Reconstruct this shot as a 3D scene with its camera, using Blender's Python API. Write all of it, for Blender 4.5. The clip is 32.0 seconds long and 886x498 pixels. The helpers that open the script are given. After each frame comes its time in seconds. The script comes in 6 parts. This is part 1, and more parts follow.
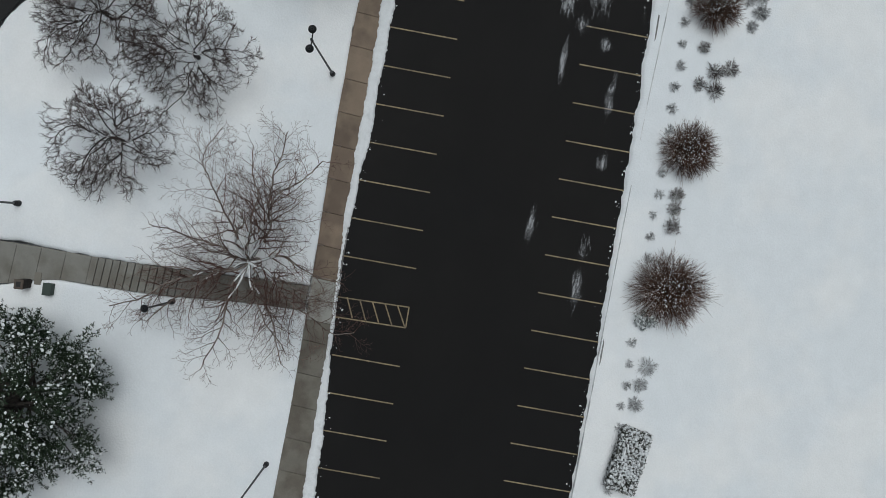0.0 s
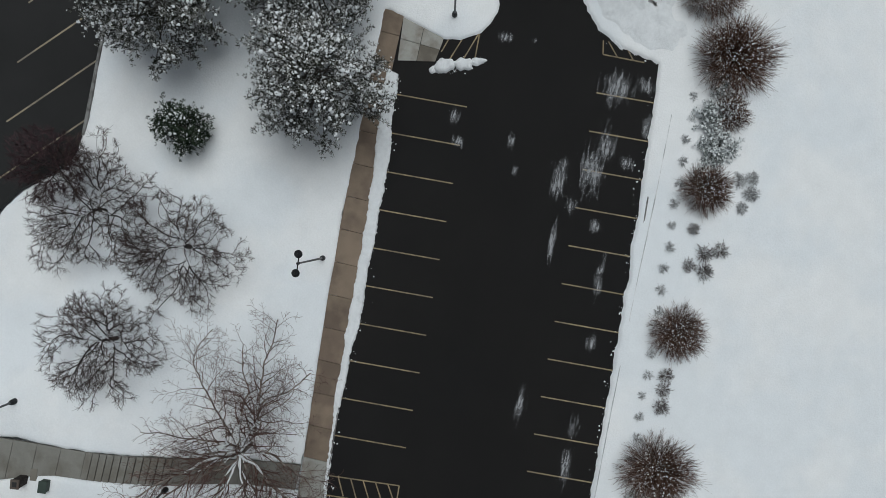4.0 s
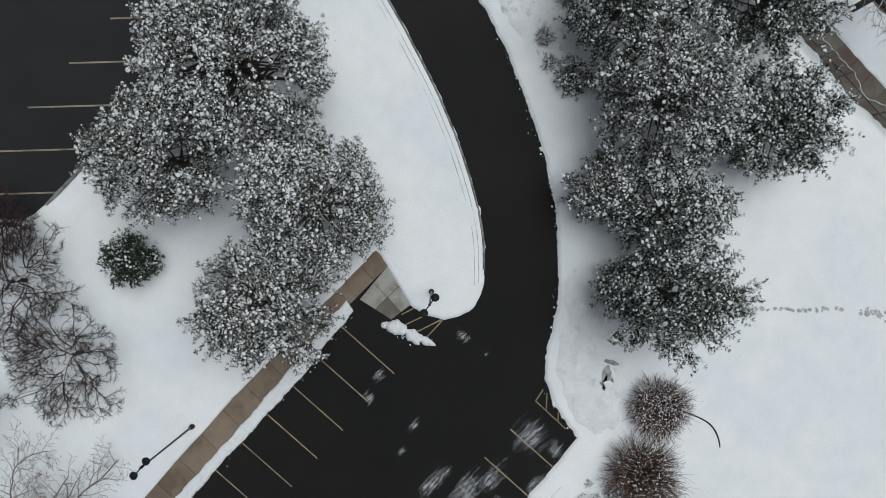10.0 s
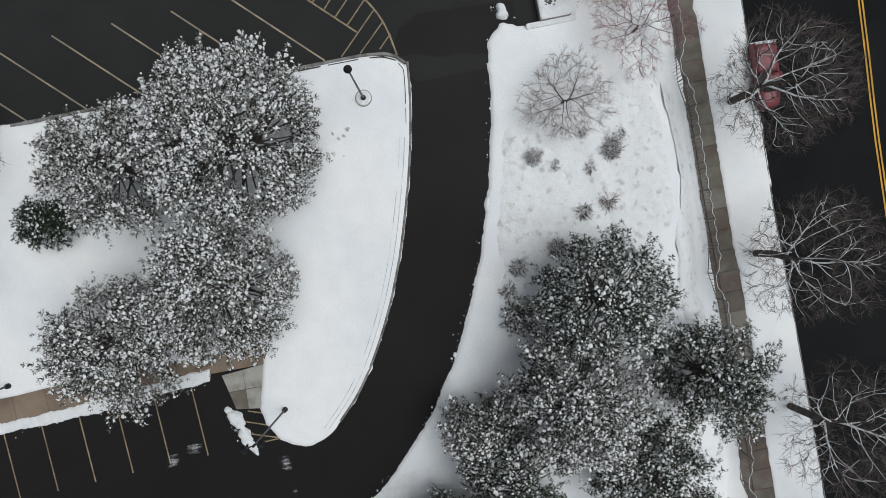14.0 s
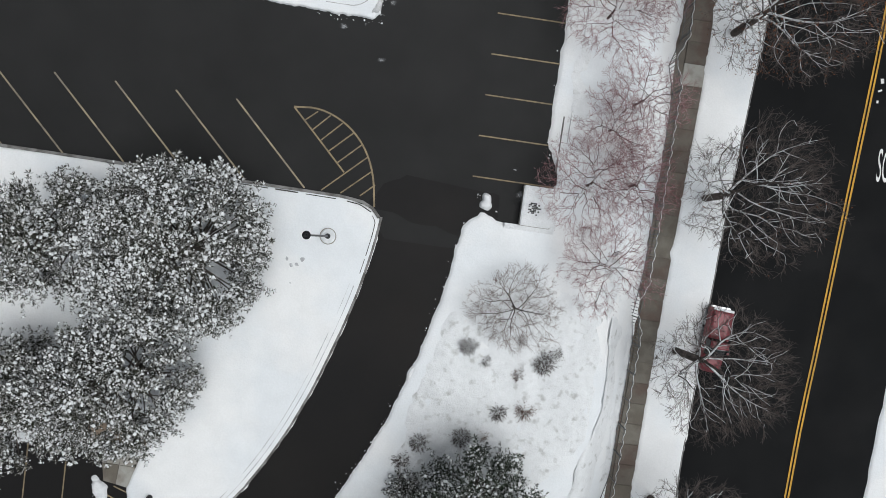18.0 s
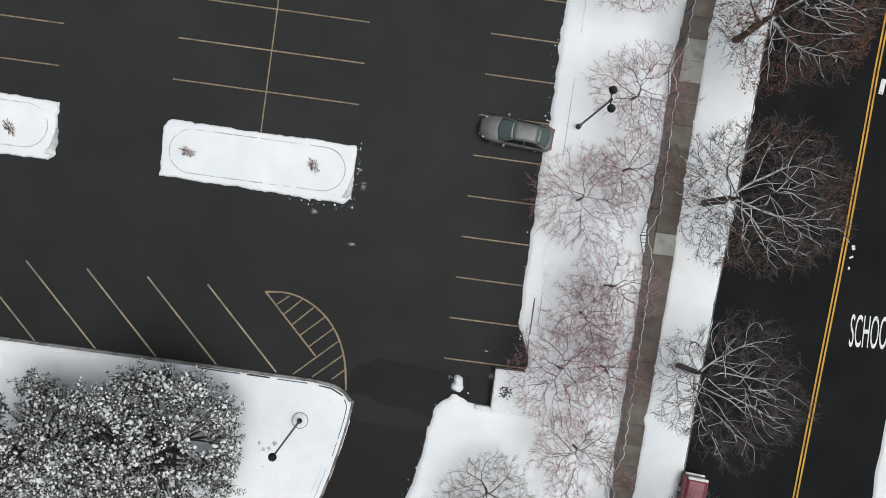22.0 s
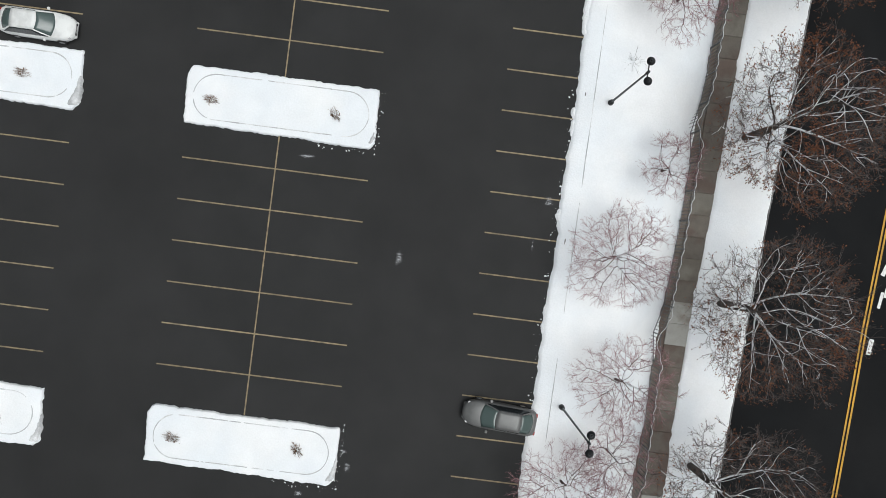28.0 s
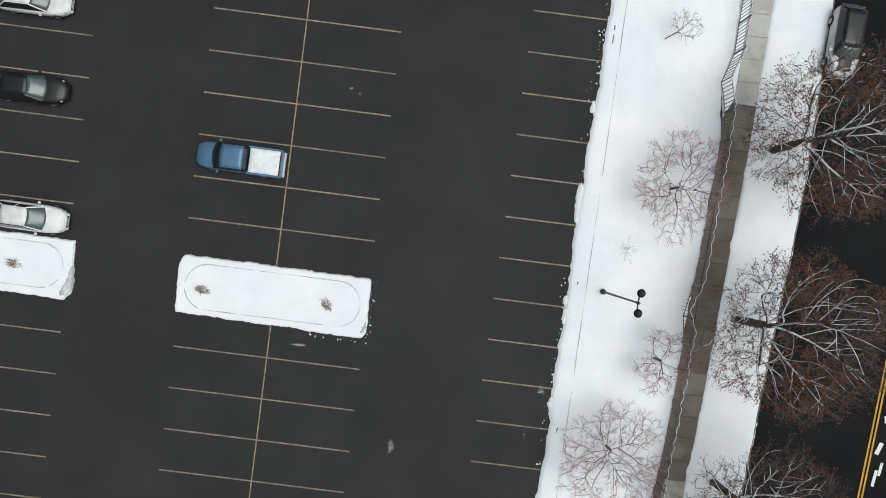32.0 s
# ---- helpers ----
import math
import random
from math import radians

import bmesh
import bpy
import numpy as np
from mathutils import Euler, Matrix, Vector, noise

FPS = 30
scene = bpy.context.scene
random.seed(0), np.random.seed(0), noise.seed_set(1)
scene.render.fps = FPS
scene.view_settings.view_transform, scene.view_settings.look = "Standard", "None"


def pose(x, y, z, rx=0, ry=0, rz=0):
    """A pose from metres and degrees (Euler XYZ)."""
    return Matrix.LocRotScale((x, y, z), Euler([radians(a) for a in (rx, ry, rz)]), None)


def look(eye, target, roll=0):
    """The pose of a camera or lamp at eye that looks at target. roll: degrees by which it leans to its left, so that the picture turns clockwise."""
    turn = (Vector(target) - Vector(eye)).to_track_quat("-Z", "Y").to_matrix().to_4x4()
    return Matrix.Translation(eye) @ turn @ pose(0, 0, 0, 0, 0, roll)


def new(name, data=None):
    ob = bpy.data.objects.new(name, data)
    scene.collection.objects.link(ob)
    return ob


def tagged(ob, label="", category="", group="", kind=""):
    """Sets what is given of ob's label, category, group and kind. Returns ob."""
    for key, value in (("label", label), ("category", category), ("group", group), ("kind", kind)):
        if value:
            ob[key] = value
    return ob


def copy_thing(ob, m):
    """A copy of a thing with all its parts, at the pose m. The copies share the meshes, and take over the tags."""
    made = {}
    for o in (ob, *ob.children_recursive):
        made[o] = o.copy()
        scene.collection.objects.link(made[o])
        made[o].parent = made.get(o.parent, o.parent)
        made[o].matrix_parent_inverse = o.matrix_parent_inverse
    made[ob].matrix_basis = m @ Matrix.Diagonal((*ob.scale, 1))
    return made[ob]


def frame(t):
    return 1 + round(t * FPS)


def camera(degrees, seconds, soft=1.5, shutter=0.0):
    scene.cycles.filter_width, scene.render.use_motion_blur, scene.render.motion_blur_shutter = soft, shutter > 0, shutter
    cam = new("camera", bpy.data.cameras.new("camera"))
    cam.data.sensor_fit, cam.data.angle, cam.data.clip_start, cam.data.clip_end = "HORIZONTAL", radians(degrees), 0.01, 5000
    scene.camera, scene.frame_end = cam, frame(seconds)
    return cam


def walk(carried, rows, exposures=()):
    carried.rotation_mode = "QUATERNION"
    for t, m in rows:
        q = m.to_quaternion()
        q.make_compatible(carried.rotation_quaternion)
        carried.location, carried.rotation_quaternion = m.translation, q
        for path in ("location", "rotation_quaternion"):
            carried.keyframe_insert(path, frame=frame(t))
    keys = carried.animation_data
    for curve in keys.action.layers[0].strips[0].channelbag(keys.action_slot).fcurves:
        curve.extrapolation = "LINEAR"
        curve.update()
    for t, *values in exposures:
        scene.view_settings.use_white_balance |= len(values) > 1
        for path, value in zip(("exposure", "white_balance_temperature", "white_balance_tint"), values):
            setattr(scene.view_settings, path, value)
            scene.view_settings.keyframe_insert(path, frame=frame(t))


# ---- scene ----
cam = camera(70.0, 32.0, soft=0.5)
PATH = [
    (0, -32.383, -44.358, 42.243, -1.126, -0.852, -78.275),
    (0.5, -30.804, -44.186, 42.225, -1.186, -0.768, -78.164),
    (1, -29.223, -44.040, 42.207, -1.226, -0.644, -78.175),
    (1.5, -27.624, -43.913, 42.220, -1.250, -0.511, -78.198),
    (2, -26.024, -43.783, 42.229, -1.288, -0.370, -78.214),
    (2.5, -24.403, -43.640, 42.255, -1.355, -0.236, -78.198),
    (3, -22.753, -43.502, 42.284, -1.428, -0.136, -78.324),
    (3.5, -21.098, -43.348, 42.291, -1.495, -0.042, -78.467),
    (4, -19.452, -43.175, 42.266, -1.574, 0.083, -78.394),
    (4.5, -17.792, -43.062, 42.199, -1.656, 0.202, -78.314),
    (6.5, -11.433, -42.013, 41.871, -1.874, 0.293, -72.820),
    (7, -9.878, -41.586, 41.825, -1.903, 0.160, -69.573),
    (7.5, -8.270, -41.331, 41.839, -1.873, 0.236, -65.880),
    (8, -6.795, -40.895, 41.871, -1.894, 0.188, -62.174),
    (8.5, -5.335, -40.341, 41.929, -1.913, 0.012, -58.325),
    (9, -3.966, -39.693, 41.967, -1.921, -0.052, -54.284),
    (9.5, -2.567, -39.176, 41.988, -1.851, -0.040, -50.401),
    (10, -1.114, -38.293, 42.052, -1.986, -0.223, -46.398),
    (10.5, 0.306, -37.479, 42.133, -2.015, -0.284, -42.330),
    (11, 1.666, -36.718, 42.231, -2.027, -0.339, -38.105),
    (11.5, 2.844, -35.895, 42.256, -1.959, -0.416, -33.701),
    (12, 4.026, -34.890, 42.300, -1.940, -0.534, -28.990),
    (12.5, 5.134, -34.113, 42.332, -1.699, -0.513, -24.417),
    (13, 6.211, -33.178, 42.266, -1.646, -0.487, -20.201),
    (13.5, 7.209, -32.154, 42.238, -1.589, -0.504, -15.934),
    (14, 8.089, -31.085, 42.204, -1.436, -0.474, -11.734),
    (14.5, 8.724, -30.007, 42.118, -1.205, -0.633, -7.674),
    (16.5, 11.043, -24.904, 42.380, -1.082, -0.969, 6.854),
    (17, 11.335, -23.548, 42.275, -0.936, -1.090, 8.184),
    (17.5, 11.622, -22.142, 42.239, -0.814, -1.180, 8.229),
    (18, 11.836, -20.721, 42.245, -0.720, -1.190, 8.099),
    (18.5, 11.998, -19.274, 42.269, -0.627, -1.178, 7.911),
    (19, 12.106, -17.804, 42.298, -0.562, -1.211, 7.830),
    (19.5, 12.182, -16.321, 42.334, -0.489, -1.198, 7.875),
    (20, 12.246, -14.806, 42.352, -0.445, -1.160, 7.790),
    (20.5, 12.279, -13.284, 42.335, -0.397, -1.139, 7.720),
    (21, 12.269, -11.778, 42.312, -0.336, -1.127, 7.677),
    (21.5, 12.231, -10.286, 42.303, -0.259, -1.120, 7.568),
    (22, 12.148, -8.766, 42.307, -0.202, -1.165, 7.608),
    (22.5, 12.038, -7.241, 42.334, -0.170, -1.224, 7.522),
    (23, 11.906, -5.688, 42.352, -0.150, -1.291, 7.504),
    (23.5, 11.793, -4.100, 42.382, -0.192, -1.315, 7.494),
    (24, 11.677, -2.469, 42.408, -0.303, -1.337, 7.475),
    (24.5, 11.540, -0.843, 42.404, -0.401, -1.379, 7.453),
    (25, 11.422, 0.720, 42.386, -0.396, -1.379, 7.413),
    (25.5, 11.368, 2.276, 42.357, -0.368, -1.303, 7.448),
    (27.5, 11.335, 8.638, 42.182, -0.450, -0.662, 7.292),
    (28, 11.279, 10.217, 42.186, -0.437, -0.565, 7.271),
    (28.5, 11.217, 11.699, 42.131, -0.321, -0.524, 7.257),
    (29, 11.162, 13.236, 42.070, -0.248, -0.428, 7.267),
    (29.5, 11.089, 14.830, 42.013, -0.295, -0.351, 7.265),
    (30, 11.004, 16.467, 41.972, -0.393, -0.263, 7.246),
    (30.5, 10.895, 18.136, 41.981, -0.526, -0.205, 7.237),
    (31, 10.746, 19.798, 41.974, -0.662, -0.214, 7.253),
    (31.5, 10.574, 21.442, 41.973, -0.777, -0.251, 7.251),
    (32, 10.370, 23.067, 41.951, -0.877, -0.336, 7.268),
]
EXPOSURES = [(0, -0.34, 6100, 4.5), (4.5, -0.28, 6100, 4.5), (9, -0.18, 6100, 5), (13, -0.02, 6200, 7), (18, 0.14, 6250, 7.5), (19, 0.19, 6250, 7.5), (22, 0.28, 6300, 7.8), (23, 0.42, 6320, 8), (24.5, 0.58, 6350, 8), (25.5, 0.56, 6350, 8), (28, 0.36, 6270, 6.7), (30, 0.33, 6250, 6.5), (32, 0.30, 6250, 6)]
walk(cam, [(t, pose(*p)) for t, *p in PATH], EXPOSURES)

# ---- world and light: a grey overcast winter sky ----
world = bpy.data.worlds.new("overcast_sky")
scene.world = world
world.use_nodes = True
wn = world.node_tree.nodes
wl = world.node_tree.links
sky = wn.new("ShaderNodeTexSky")
sky.sky_type = "NISHITA"
sky.sun_disc = False
sky.sun_elevation = radians(66)
sky.sun_rotation = radians(100)
sky.air_density, sky.dust_density, sky.ozone_density = 1.0, 6.0, 1.0
grey = wn.new("ShaderNodeHueSaturation")
grey.inputs["Saturation"].default_value = 0.25
wl.new(sky.outputs[0], grey.inputs["Color"])
wl.new(grey.outputs[0], wn["Background"].inputs["Color"])
wn["Background"].inputs["Strength"].default_value = 0.055
sun = new("sun", bpy.data.lights.new("sun", "SUN"))
sun.data.energy, sun.data.angle, sun.data.color = 1.5, radians(45), (1.0, 0.98, 0.95)
sun.matrix_world = look((0, 0, 60), (-24.0, 6.0, -20))


# ---- materials ----
def material(name, colour, rough=0.9, metal=0.0, vary=0.25, scale=3.0, fine=40.0, bump=0.3, second=None, mixscale=0.5, lo=0.45, hi=0.6, by_object=0.0, spec=None):
    m = bpy.data.materials.new(name)
    m.use_nodes = True
    n, l = m.node_tree.nodes, m.node_tree.links
    b = n["Principled BSDF"]
    b.inputs["Roughness"].default_value, b.inputs["Metallic"].default_value = rough, metal
    if spec is not None:
        b.inputs["Specular IOR Level"].default_value = spec
    geo = n.new("ShaderNodeNewGeometry")
    big, small = n.new("ShaderNodeTexNoise"), n.new("ShaderNodeTexNoise")
    for tex, s, d in ((big, scale, 6.0), (small, fine, 3.0)):
        l.new(geo.outputs["Position"], tex.inputs["Vector"])
        tex.inputs["Scale"].default_value, tex.inputs["Detail"].default_value = s, d
    add = n.new("ShaderNodeMath")
    add.operation = "ADD"
    l.new(big.outputs["Fac"], add.inputs[0])
    l.new(small.outputs["Fac"], add.inputs[1])
    span = n.new("ShaderNodeMapRange")
    span.inputs["From Min"].default_value, span.inputs["From Max"].default_value = 0.6, 1.4
    span.inputs["To Min"].default_value, span.inputs["To Max"].default_value = 1 - vary, 1 + vary
    l.new(add.outputs[0], span.inputs["Value"])
    value = span.outputs[0]
    if by_object:
        info = n.new("ShaderNodeObjectInfo")
        own = n.new("ShaderNodeMapRange")
        own.inputs["To Min"].default_value, own.inputs["To Max"].default_value = 1 - by_object, 1 + by_object
        l.new(info.outputs["Random"], own.inputs["Value"])
        mul = n.new("ShaderNodeMath")
        mul.operation = "MULTIPLY"
        l.new(value, mul.inputs[0])
        l.new(own.outputs[0], mul.inputs[1])
        value = mul.outputs[0]
    base = n.new("ShaderNodeMix")
    base.data_type = "RGBA"
    base.inputs[6].default_value = (*colour, 1)
    base.inputs[7].default_value = (*(second or colour), 1)
    patch = n.new("ShaderNodeTexNoise")
    patch.inputs["Scale"].default_value, patch.inputs["Detail"].default_value = mixscale, 8.0
    l.new(geo.outputs["Position"], patch.inputs["Vector"])
    step = n.new("ShaderNodeMapRange")
    step.inputs["From Min"].default_value, step.inputs["From Max"].default_value = lo, hi
    l.new(patch.outputs["Fac"], step.inputs["Value"])
    l.new(step.outputs[0], base.inputs[0])
    scaled = n.new("ShaderNodeVectorMath")
    scaled.operation = "SCALE"
    l.new(base.outputs[2], scaled.inputs[0])
    l.new(value, scaled.inputs["Scale"])
    l.new(scaled.outputs[0], b.inputs["Base Color"])
    if bump:
        bp = n.new("ShaderNodeBump")
        bp.inputs["Strength"].default_value, bp.inputs["Distance"].default_value = bump, 0.05
        l.new(add.outputs[0], bp.inputs["Height"])
        l.new(bp.outputs[0], b.inputs["Normal"])
    return m


SNOW = material("snow", (0.80, 0.83, 0.86), 0.85, vary=0.05, scale=0.7, fine=9.0, bump=0.5, second=(0.86, 0.87, 0.88), mixscale=0.15, spec=0.2)
ROUGH_SNOW = material("ploughed_snow", (0.80, 0.82, 0.84), 0.9, vary=0.10, scale=3.5, fine=18.0, bump=0.9, second=(0.66, 0.68, 0.70), mixscale=1.4, lo=0.58, hi=0.75, spec=0.2)
FIELD_SNOW = material("trampled_snow", (0.80, 0.82, 0.84), 0.9, vary=0.08, scale=2.5, fine=12.0, bump=1.0, second=(0.55, 0.56, 0.56), mixscale=1.8, lo=0.56, hi=0.72, spec=0.2)
ASPHALT = material("wet_asphalt", (0.0195, 0.0196, 0.0199), 0.75, vary=0.25, scale=0.35, fine=60.0, bump=0.25, second=(0.0255, 0.0255, 0.0258), mixscale=0.12, lo=0.35, hi=0.7, spec=0.3)
NEW_ASPHALT = material("fresh_asphalt", (0.0072, 0.0069, 0.0072), 0.8, vary=0.22, scale=0.3, fine=60.0, bump=0.25, second=(0.0094, 0.0086, 0.0083), mixscale=0.1, lo=0.35, hi=0.7, spec=0.25)


def graded(m, y0, y1, a, b):
    """Scales an asphalt's colour along y: by a at y0, by b at y1."""
    n, l = m.node_tree.nodes, m.node_tree.links
    geo, xyz, tone, mul = n.new("ShaderNodeNewGeometry"), n.new("ShaderNodeSeparateXYZ"), n.new("ShaderNodeMapRange"), n.new("ShaderNodeVectorMath")
    mul.operation = "SCALE"
    l.new(geo.outputs["Position"], xyz.inputs[0])
    l.new(xyz.outputs["Y"], tone.inputs["Value"])
    for key, value in (("From Min", y0), ("From Max", y1), ("To Min", a), ("To Max", b)):
        tone.inputs[key].default_value = value
    base = n["Principled BSDF"].inputs["Base Color"]
    l.new(base.links[0].from_socket, mul.inputs[0])
    l.new(tone.outputs[0], mul.inputs["Scale"])
    l.new(mul.outputs[0], base)


graded(NEW_ASPHALT, -44.0, -19.0, 1.0, 2.0)
graded(ASPHALT, -19.0, 0.0, 0.74, 1.0)
STREET = material("street_asphalt", (0.0058, 0.0064, 0.0072), 0.7, vary=0.3, scale=0.4, fine=50.0, bump=0.25, second=(0.0105, 0.0108, 0.0115), mixscale=0.25, lo=0.4, hi=0.7, spec=0.1)
SCRAPED = material("scraped_icy_snow", (0.40, 0.41, 0.41), 0.85, vary=0.12, scale=3.0, fine=20.0, bump=0.6, second=(0.24, 0.24, 0.235), mixscale=2.2, lo=0.42, hi=0.6)
PAINT = material("worn_yellow_paint", (0.285, 0.225, 0.132), 0.8, vary=0.3, scale=1.2, fine=25.0, bump=0.15, second=(0.175, 0.14, 0.095), mixscale=1.6, lo=0.42, hi=0.66, by_object=0.15)
WORN = material("faded_line_paint", (0.31, 0.26, 0.18), 0.8, vary=0.3, scale=1.2, fine=25.0, bump=0.15, second=(0.20, 0.175, 0.14), mixscale=1.0, by_object=0.12)
BRIGHT = material("yellow_road_paint", (0.62, 0.33, 0.03), 0.7, vary=0.2, scale=2.0, fine=25.0, bump=0.15, second=(0.45, 0.25, 0.03), mixscale=1.0)
WHITE = material("white_road_paint", (0.75, 0.75, 0.74), 0.7, vary=0.15, scale=3.0, fine=25.0, bump=0.1, second=(0.4, 0.4, 0.4), mixscale=2.5, lo=0.58, hi=0.7)
CONCRETE = material("damp_concrete", (0.175, 0.162, 0.138), 0.85, vary=0.18, scale=1.5, fine=30.0, bump=0.3, second=(0.125, 0.110, 0.090), mixscale=0.6, by_object=0.12)
STEP_STONE = material("weathered_step_concrete", (0.215, 0.21, 0.19), 0.85, vary=0.15, scale=1.5, fine=30.0, bump=0.3, second=(0.16, 0.15, 0.13), mixscale=0.6, by_object=0.06)
PALE = material("pale_concrete", (0.34, 0.335, 0.31), 0.85, vary=0.15, scale=1.5, fine=30.0, bump=0.3, second=(0.22, 0.20, 0.17), mixscale=1.0, lo=0.5, hi=0.7, by_object=0.05)
BROWN_WALK = material("damp_brown_concrete", (0.128, 0.112, 0.094), 0.8, vary=0.22, scale=1.5, fine=30.0, bump=0.3, second=(0.105, 0.078, 0.064), mixscale=0.7, by_object=0.10)
WALK_BROWN = material("damp_tan_concrete", (0.215, 0.165, 0.122), 0.85, vary=0.16, scale=1.5, fine=30.0, bump=0.3, second=(0.15, 0.112, 0.085), mixscale=0.5, by_object=0.12)
NEW_SLAB = material("new_pale_concrete", (0.46, 0.46, 0.44), 0.85, vary=0.1, scale=1.5, fine=30.0, bump=0.3, second=(0.40, 0.39, 0.37), mixscale=1.0, by_object=0.06)
KERB = material("kerb_concrete", (0.24, 0.24, 0.235), 0.85, vary=0.2, scale=2.0, fine=30.0, bump=0.3, second=(0.12, 0.115, 0.11), mixscale=1.5)


# ---- helpers ----
def smooth01(t):
    t = np.clip(t, 0, 1)
    return t * t * (3 - 2 * t)


def mesh_of(name, verts, faces, mats, smooth=False):
    me = bpy.data.meshes.new(name)
    me.from_pydata([tuple(map(float, v)) for v in verts], [], [tuple(map(int, f)) for f in faces])
    for m in mats if isinstance(mats, (list, tuple)) else [mats]:
        me.materials.append(m)
    if smooth:
        me.polygons.foreach_set("use_smooth", [True] * len(me.polygons))
    me.update()
    return me


def raw_mesh(name, verts, tris, mat, smooth=False):
    """A mesh from arrays of corners and triangles."""
    verts, tris = np.asarray(verts, np.float32), np.asarray(tris, np.int32)
    me = bpy.data.meshes.new(name)
    me.vertices.add(len(verts))
    me.vertices.foreach_set("co", verts.ravel())
    me.loops.add(tris.size)
    me.loops.foreach_set("vertex_index", tris.ravel())
    me.polygons.add(len(tris))
    me.polygons.foreach_set("loop_start", np.arange(0, tris.size, 3, dtype=np.int32))
    me.polygons.foreach_set("loop_total", np.full(len(tris), 3, np.int32))
    me.polygons.foreach_set("use_smooth", np.full(len(tris), smooth))
    me.materials.append(mat)
    me.update(calc_edges=True)
    me.validate()
    return me


def child(ob, parent, label=""):
    ob.parent = parent
    if label:
        ob["label"] = label
    return ob


def part(name, bm, mat, parent, label="", smooth=False):
    me = bpy.data.meshes.new(name)
    bm.to_mesh(me)
    bm.free()
    me.materials.append(mat)
    if smooth:
        me.polygons.foreach_set("use_smooth", [True] * len(me.polygons))
    return child(new(name, me), parent, label)


def box(bm, x0, x1, y0, y1, z0, z1, bevel=0.0, m=None):
    made = bmesh.ops.create_cube(bm, size=1, matrix=Matrix.Translation(((x0 + x1) / 2, (y0 + y1) / 2, (z0 + z1) / 2)) @ Matrix.Diagonal((x1 - x0, y1 - y0, z1 - z0, 1)))
    if bevel:
        edges = list({e for v in made["verts"] for e in v.link_edges})
        made = bmesh.ops.bevel(bm, geom=edges, offset=bevel, segments=2, affect="EDGES")
    if m is not None:
        bmesh.ops.transform(bm, matrix=m, verts=made["verts"])
    return made


# ---- the lie of the land: level lots, a hill beside the steps, and a street that lies lower behind the fence ----
def fence_x(y):
    """The fence's line, with a short jog at every seventh panel or so."""
    x = np.interp(y, [-70, -37, -15, 2, 13, 29, 42, 70], [27.2, 27.4, 27.5, 27.45, 27.9, 28.35, 28.6, 29.6])
    for jog in (-53.8, -38.5, -23.3, -6.0, 5.5, 20.6, 35.9):
        x = x - 0.6 * np.clip(1 - np.abs(np.asarray(y) - jog) / 1.7, 0, 1)
    return x


def street_z(y):
    return np.interp(y, [-120, -58, -25, -5, 8, 31, 120], [-8.0, -5.6, -3.5, -2.6, -2.3, -1.0, -0.2])


LOW = 1.632


def terrain(x, y):
    """The land's height: the upper lot is the level, the first lot lies LOW below it, the drive climbs between them."""
    x, y = np.asarray(x, float), np.asarray(y, float)
    t = smooth01((x - fence_x(y) + 3.2) / 3.0)
    hill = 3.6 * smooth01((y + 38.2) / 14.5) * smooth01((-17.5 - x) / 19.0) * (1 - smooth01((y + 24.0) / 8.0) * smooth01((x + 37.0) / 6.0))
    level = np.maximum(hill, LOW * smooth01((y + 40.5) / 22.5)) - LOW
    return t * street_z(y) + (1 - t) * level


def lie(x, y):
    """The first lot and what stands round it are drawn square to their own axes: this turns them to their true bearing."""
    x, y = np.asarray(x, float), np.asarray(y, float)
    w = np.maximum(smooth01((-24.0 - y) / 16.0) * (1 - smooth01((x - 20.0) / 6.0)), smooth01((-19.0 - x) / 5.0) * smooth01((-11.0 - y) / 2.0))
    c, s = math.cos(-0.0338) - 1, math.sin(-0.0338)
    u, v = x + 12.0, y + 44.0
    return x + w * (c * u - s * v -0.166), y + w * (s * u + c * v +0.790)


def spot(x, y, lift=0.0):
    """A place on the land, with its height."""
    px, py = lie(x, y)
    return float(px), float(py), float(terrain(x, y)) + lift


def walk_x(y):
    """The west edge of the street's sidewalk."""
    return np.interp(y, [-70, -63, -42, -34, -23, -6, 2, 7, 14, 29, 42, 70], [27.6, 27.65, 27.9, 27.7, 27.75, 28.05, 28.05, 28.2, 28.5, 28.85, 29.25, 30.2])


def kerb_x(y):
    return np.interp(y, [-70, -59, -45, -34, -20, -9, 0, 11, 15, 28, 42, 70], [33.2, 33.05, 32.9, 32.6, 32.7, 33.05, 33.55, 33.95, 34.05, 34.6, 34.8, 35.8])


def centre_x(y):
    return np.interp(y, [-70, -30, -14, 3, 15, 42, 70], [41.0, 40.85, 41.35, 41.95, 42.3, 42.9, 43.9])


def polyline(points, step):
    """Points at even steps along a line of corners."""
    p = np.asarray(points, float)
    d = np.r_[0, np.cumsum(np.hypot(*np.diff(p, axis=0).T))]
    s = np.linspace(0, d[-1], max(2, int(d[-1] / step) + 1))
    return np.stack([np.interp(s, d, p[:, 0]), np.interp(s, d, p[:, 1])], 1)


def rounded(points, times=3):
    """The line with its corners cut round."""
    p = np.asarray(points, float)
    for _ in range(times):
        a, b = p[:-1] * 0.75 + p[1:] * 0.25, p[:-1] * 0.25 + p[1:] * 0.75
        p = np.concatenate([p[:1], np.stack([a, b], 1).reshape(-1, 2), p[-1:]])
    return p


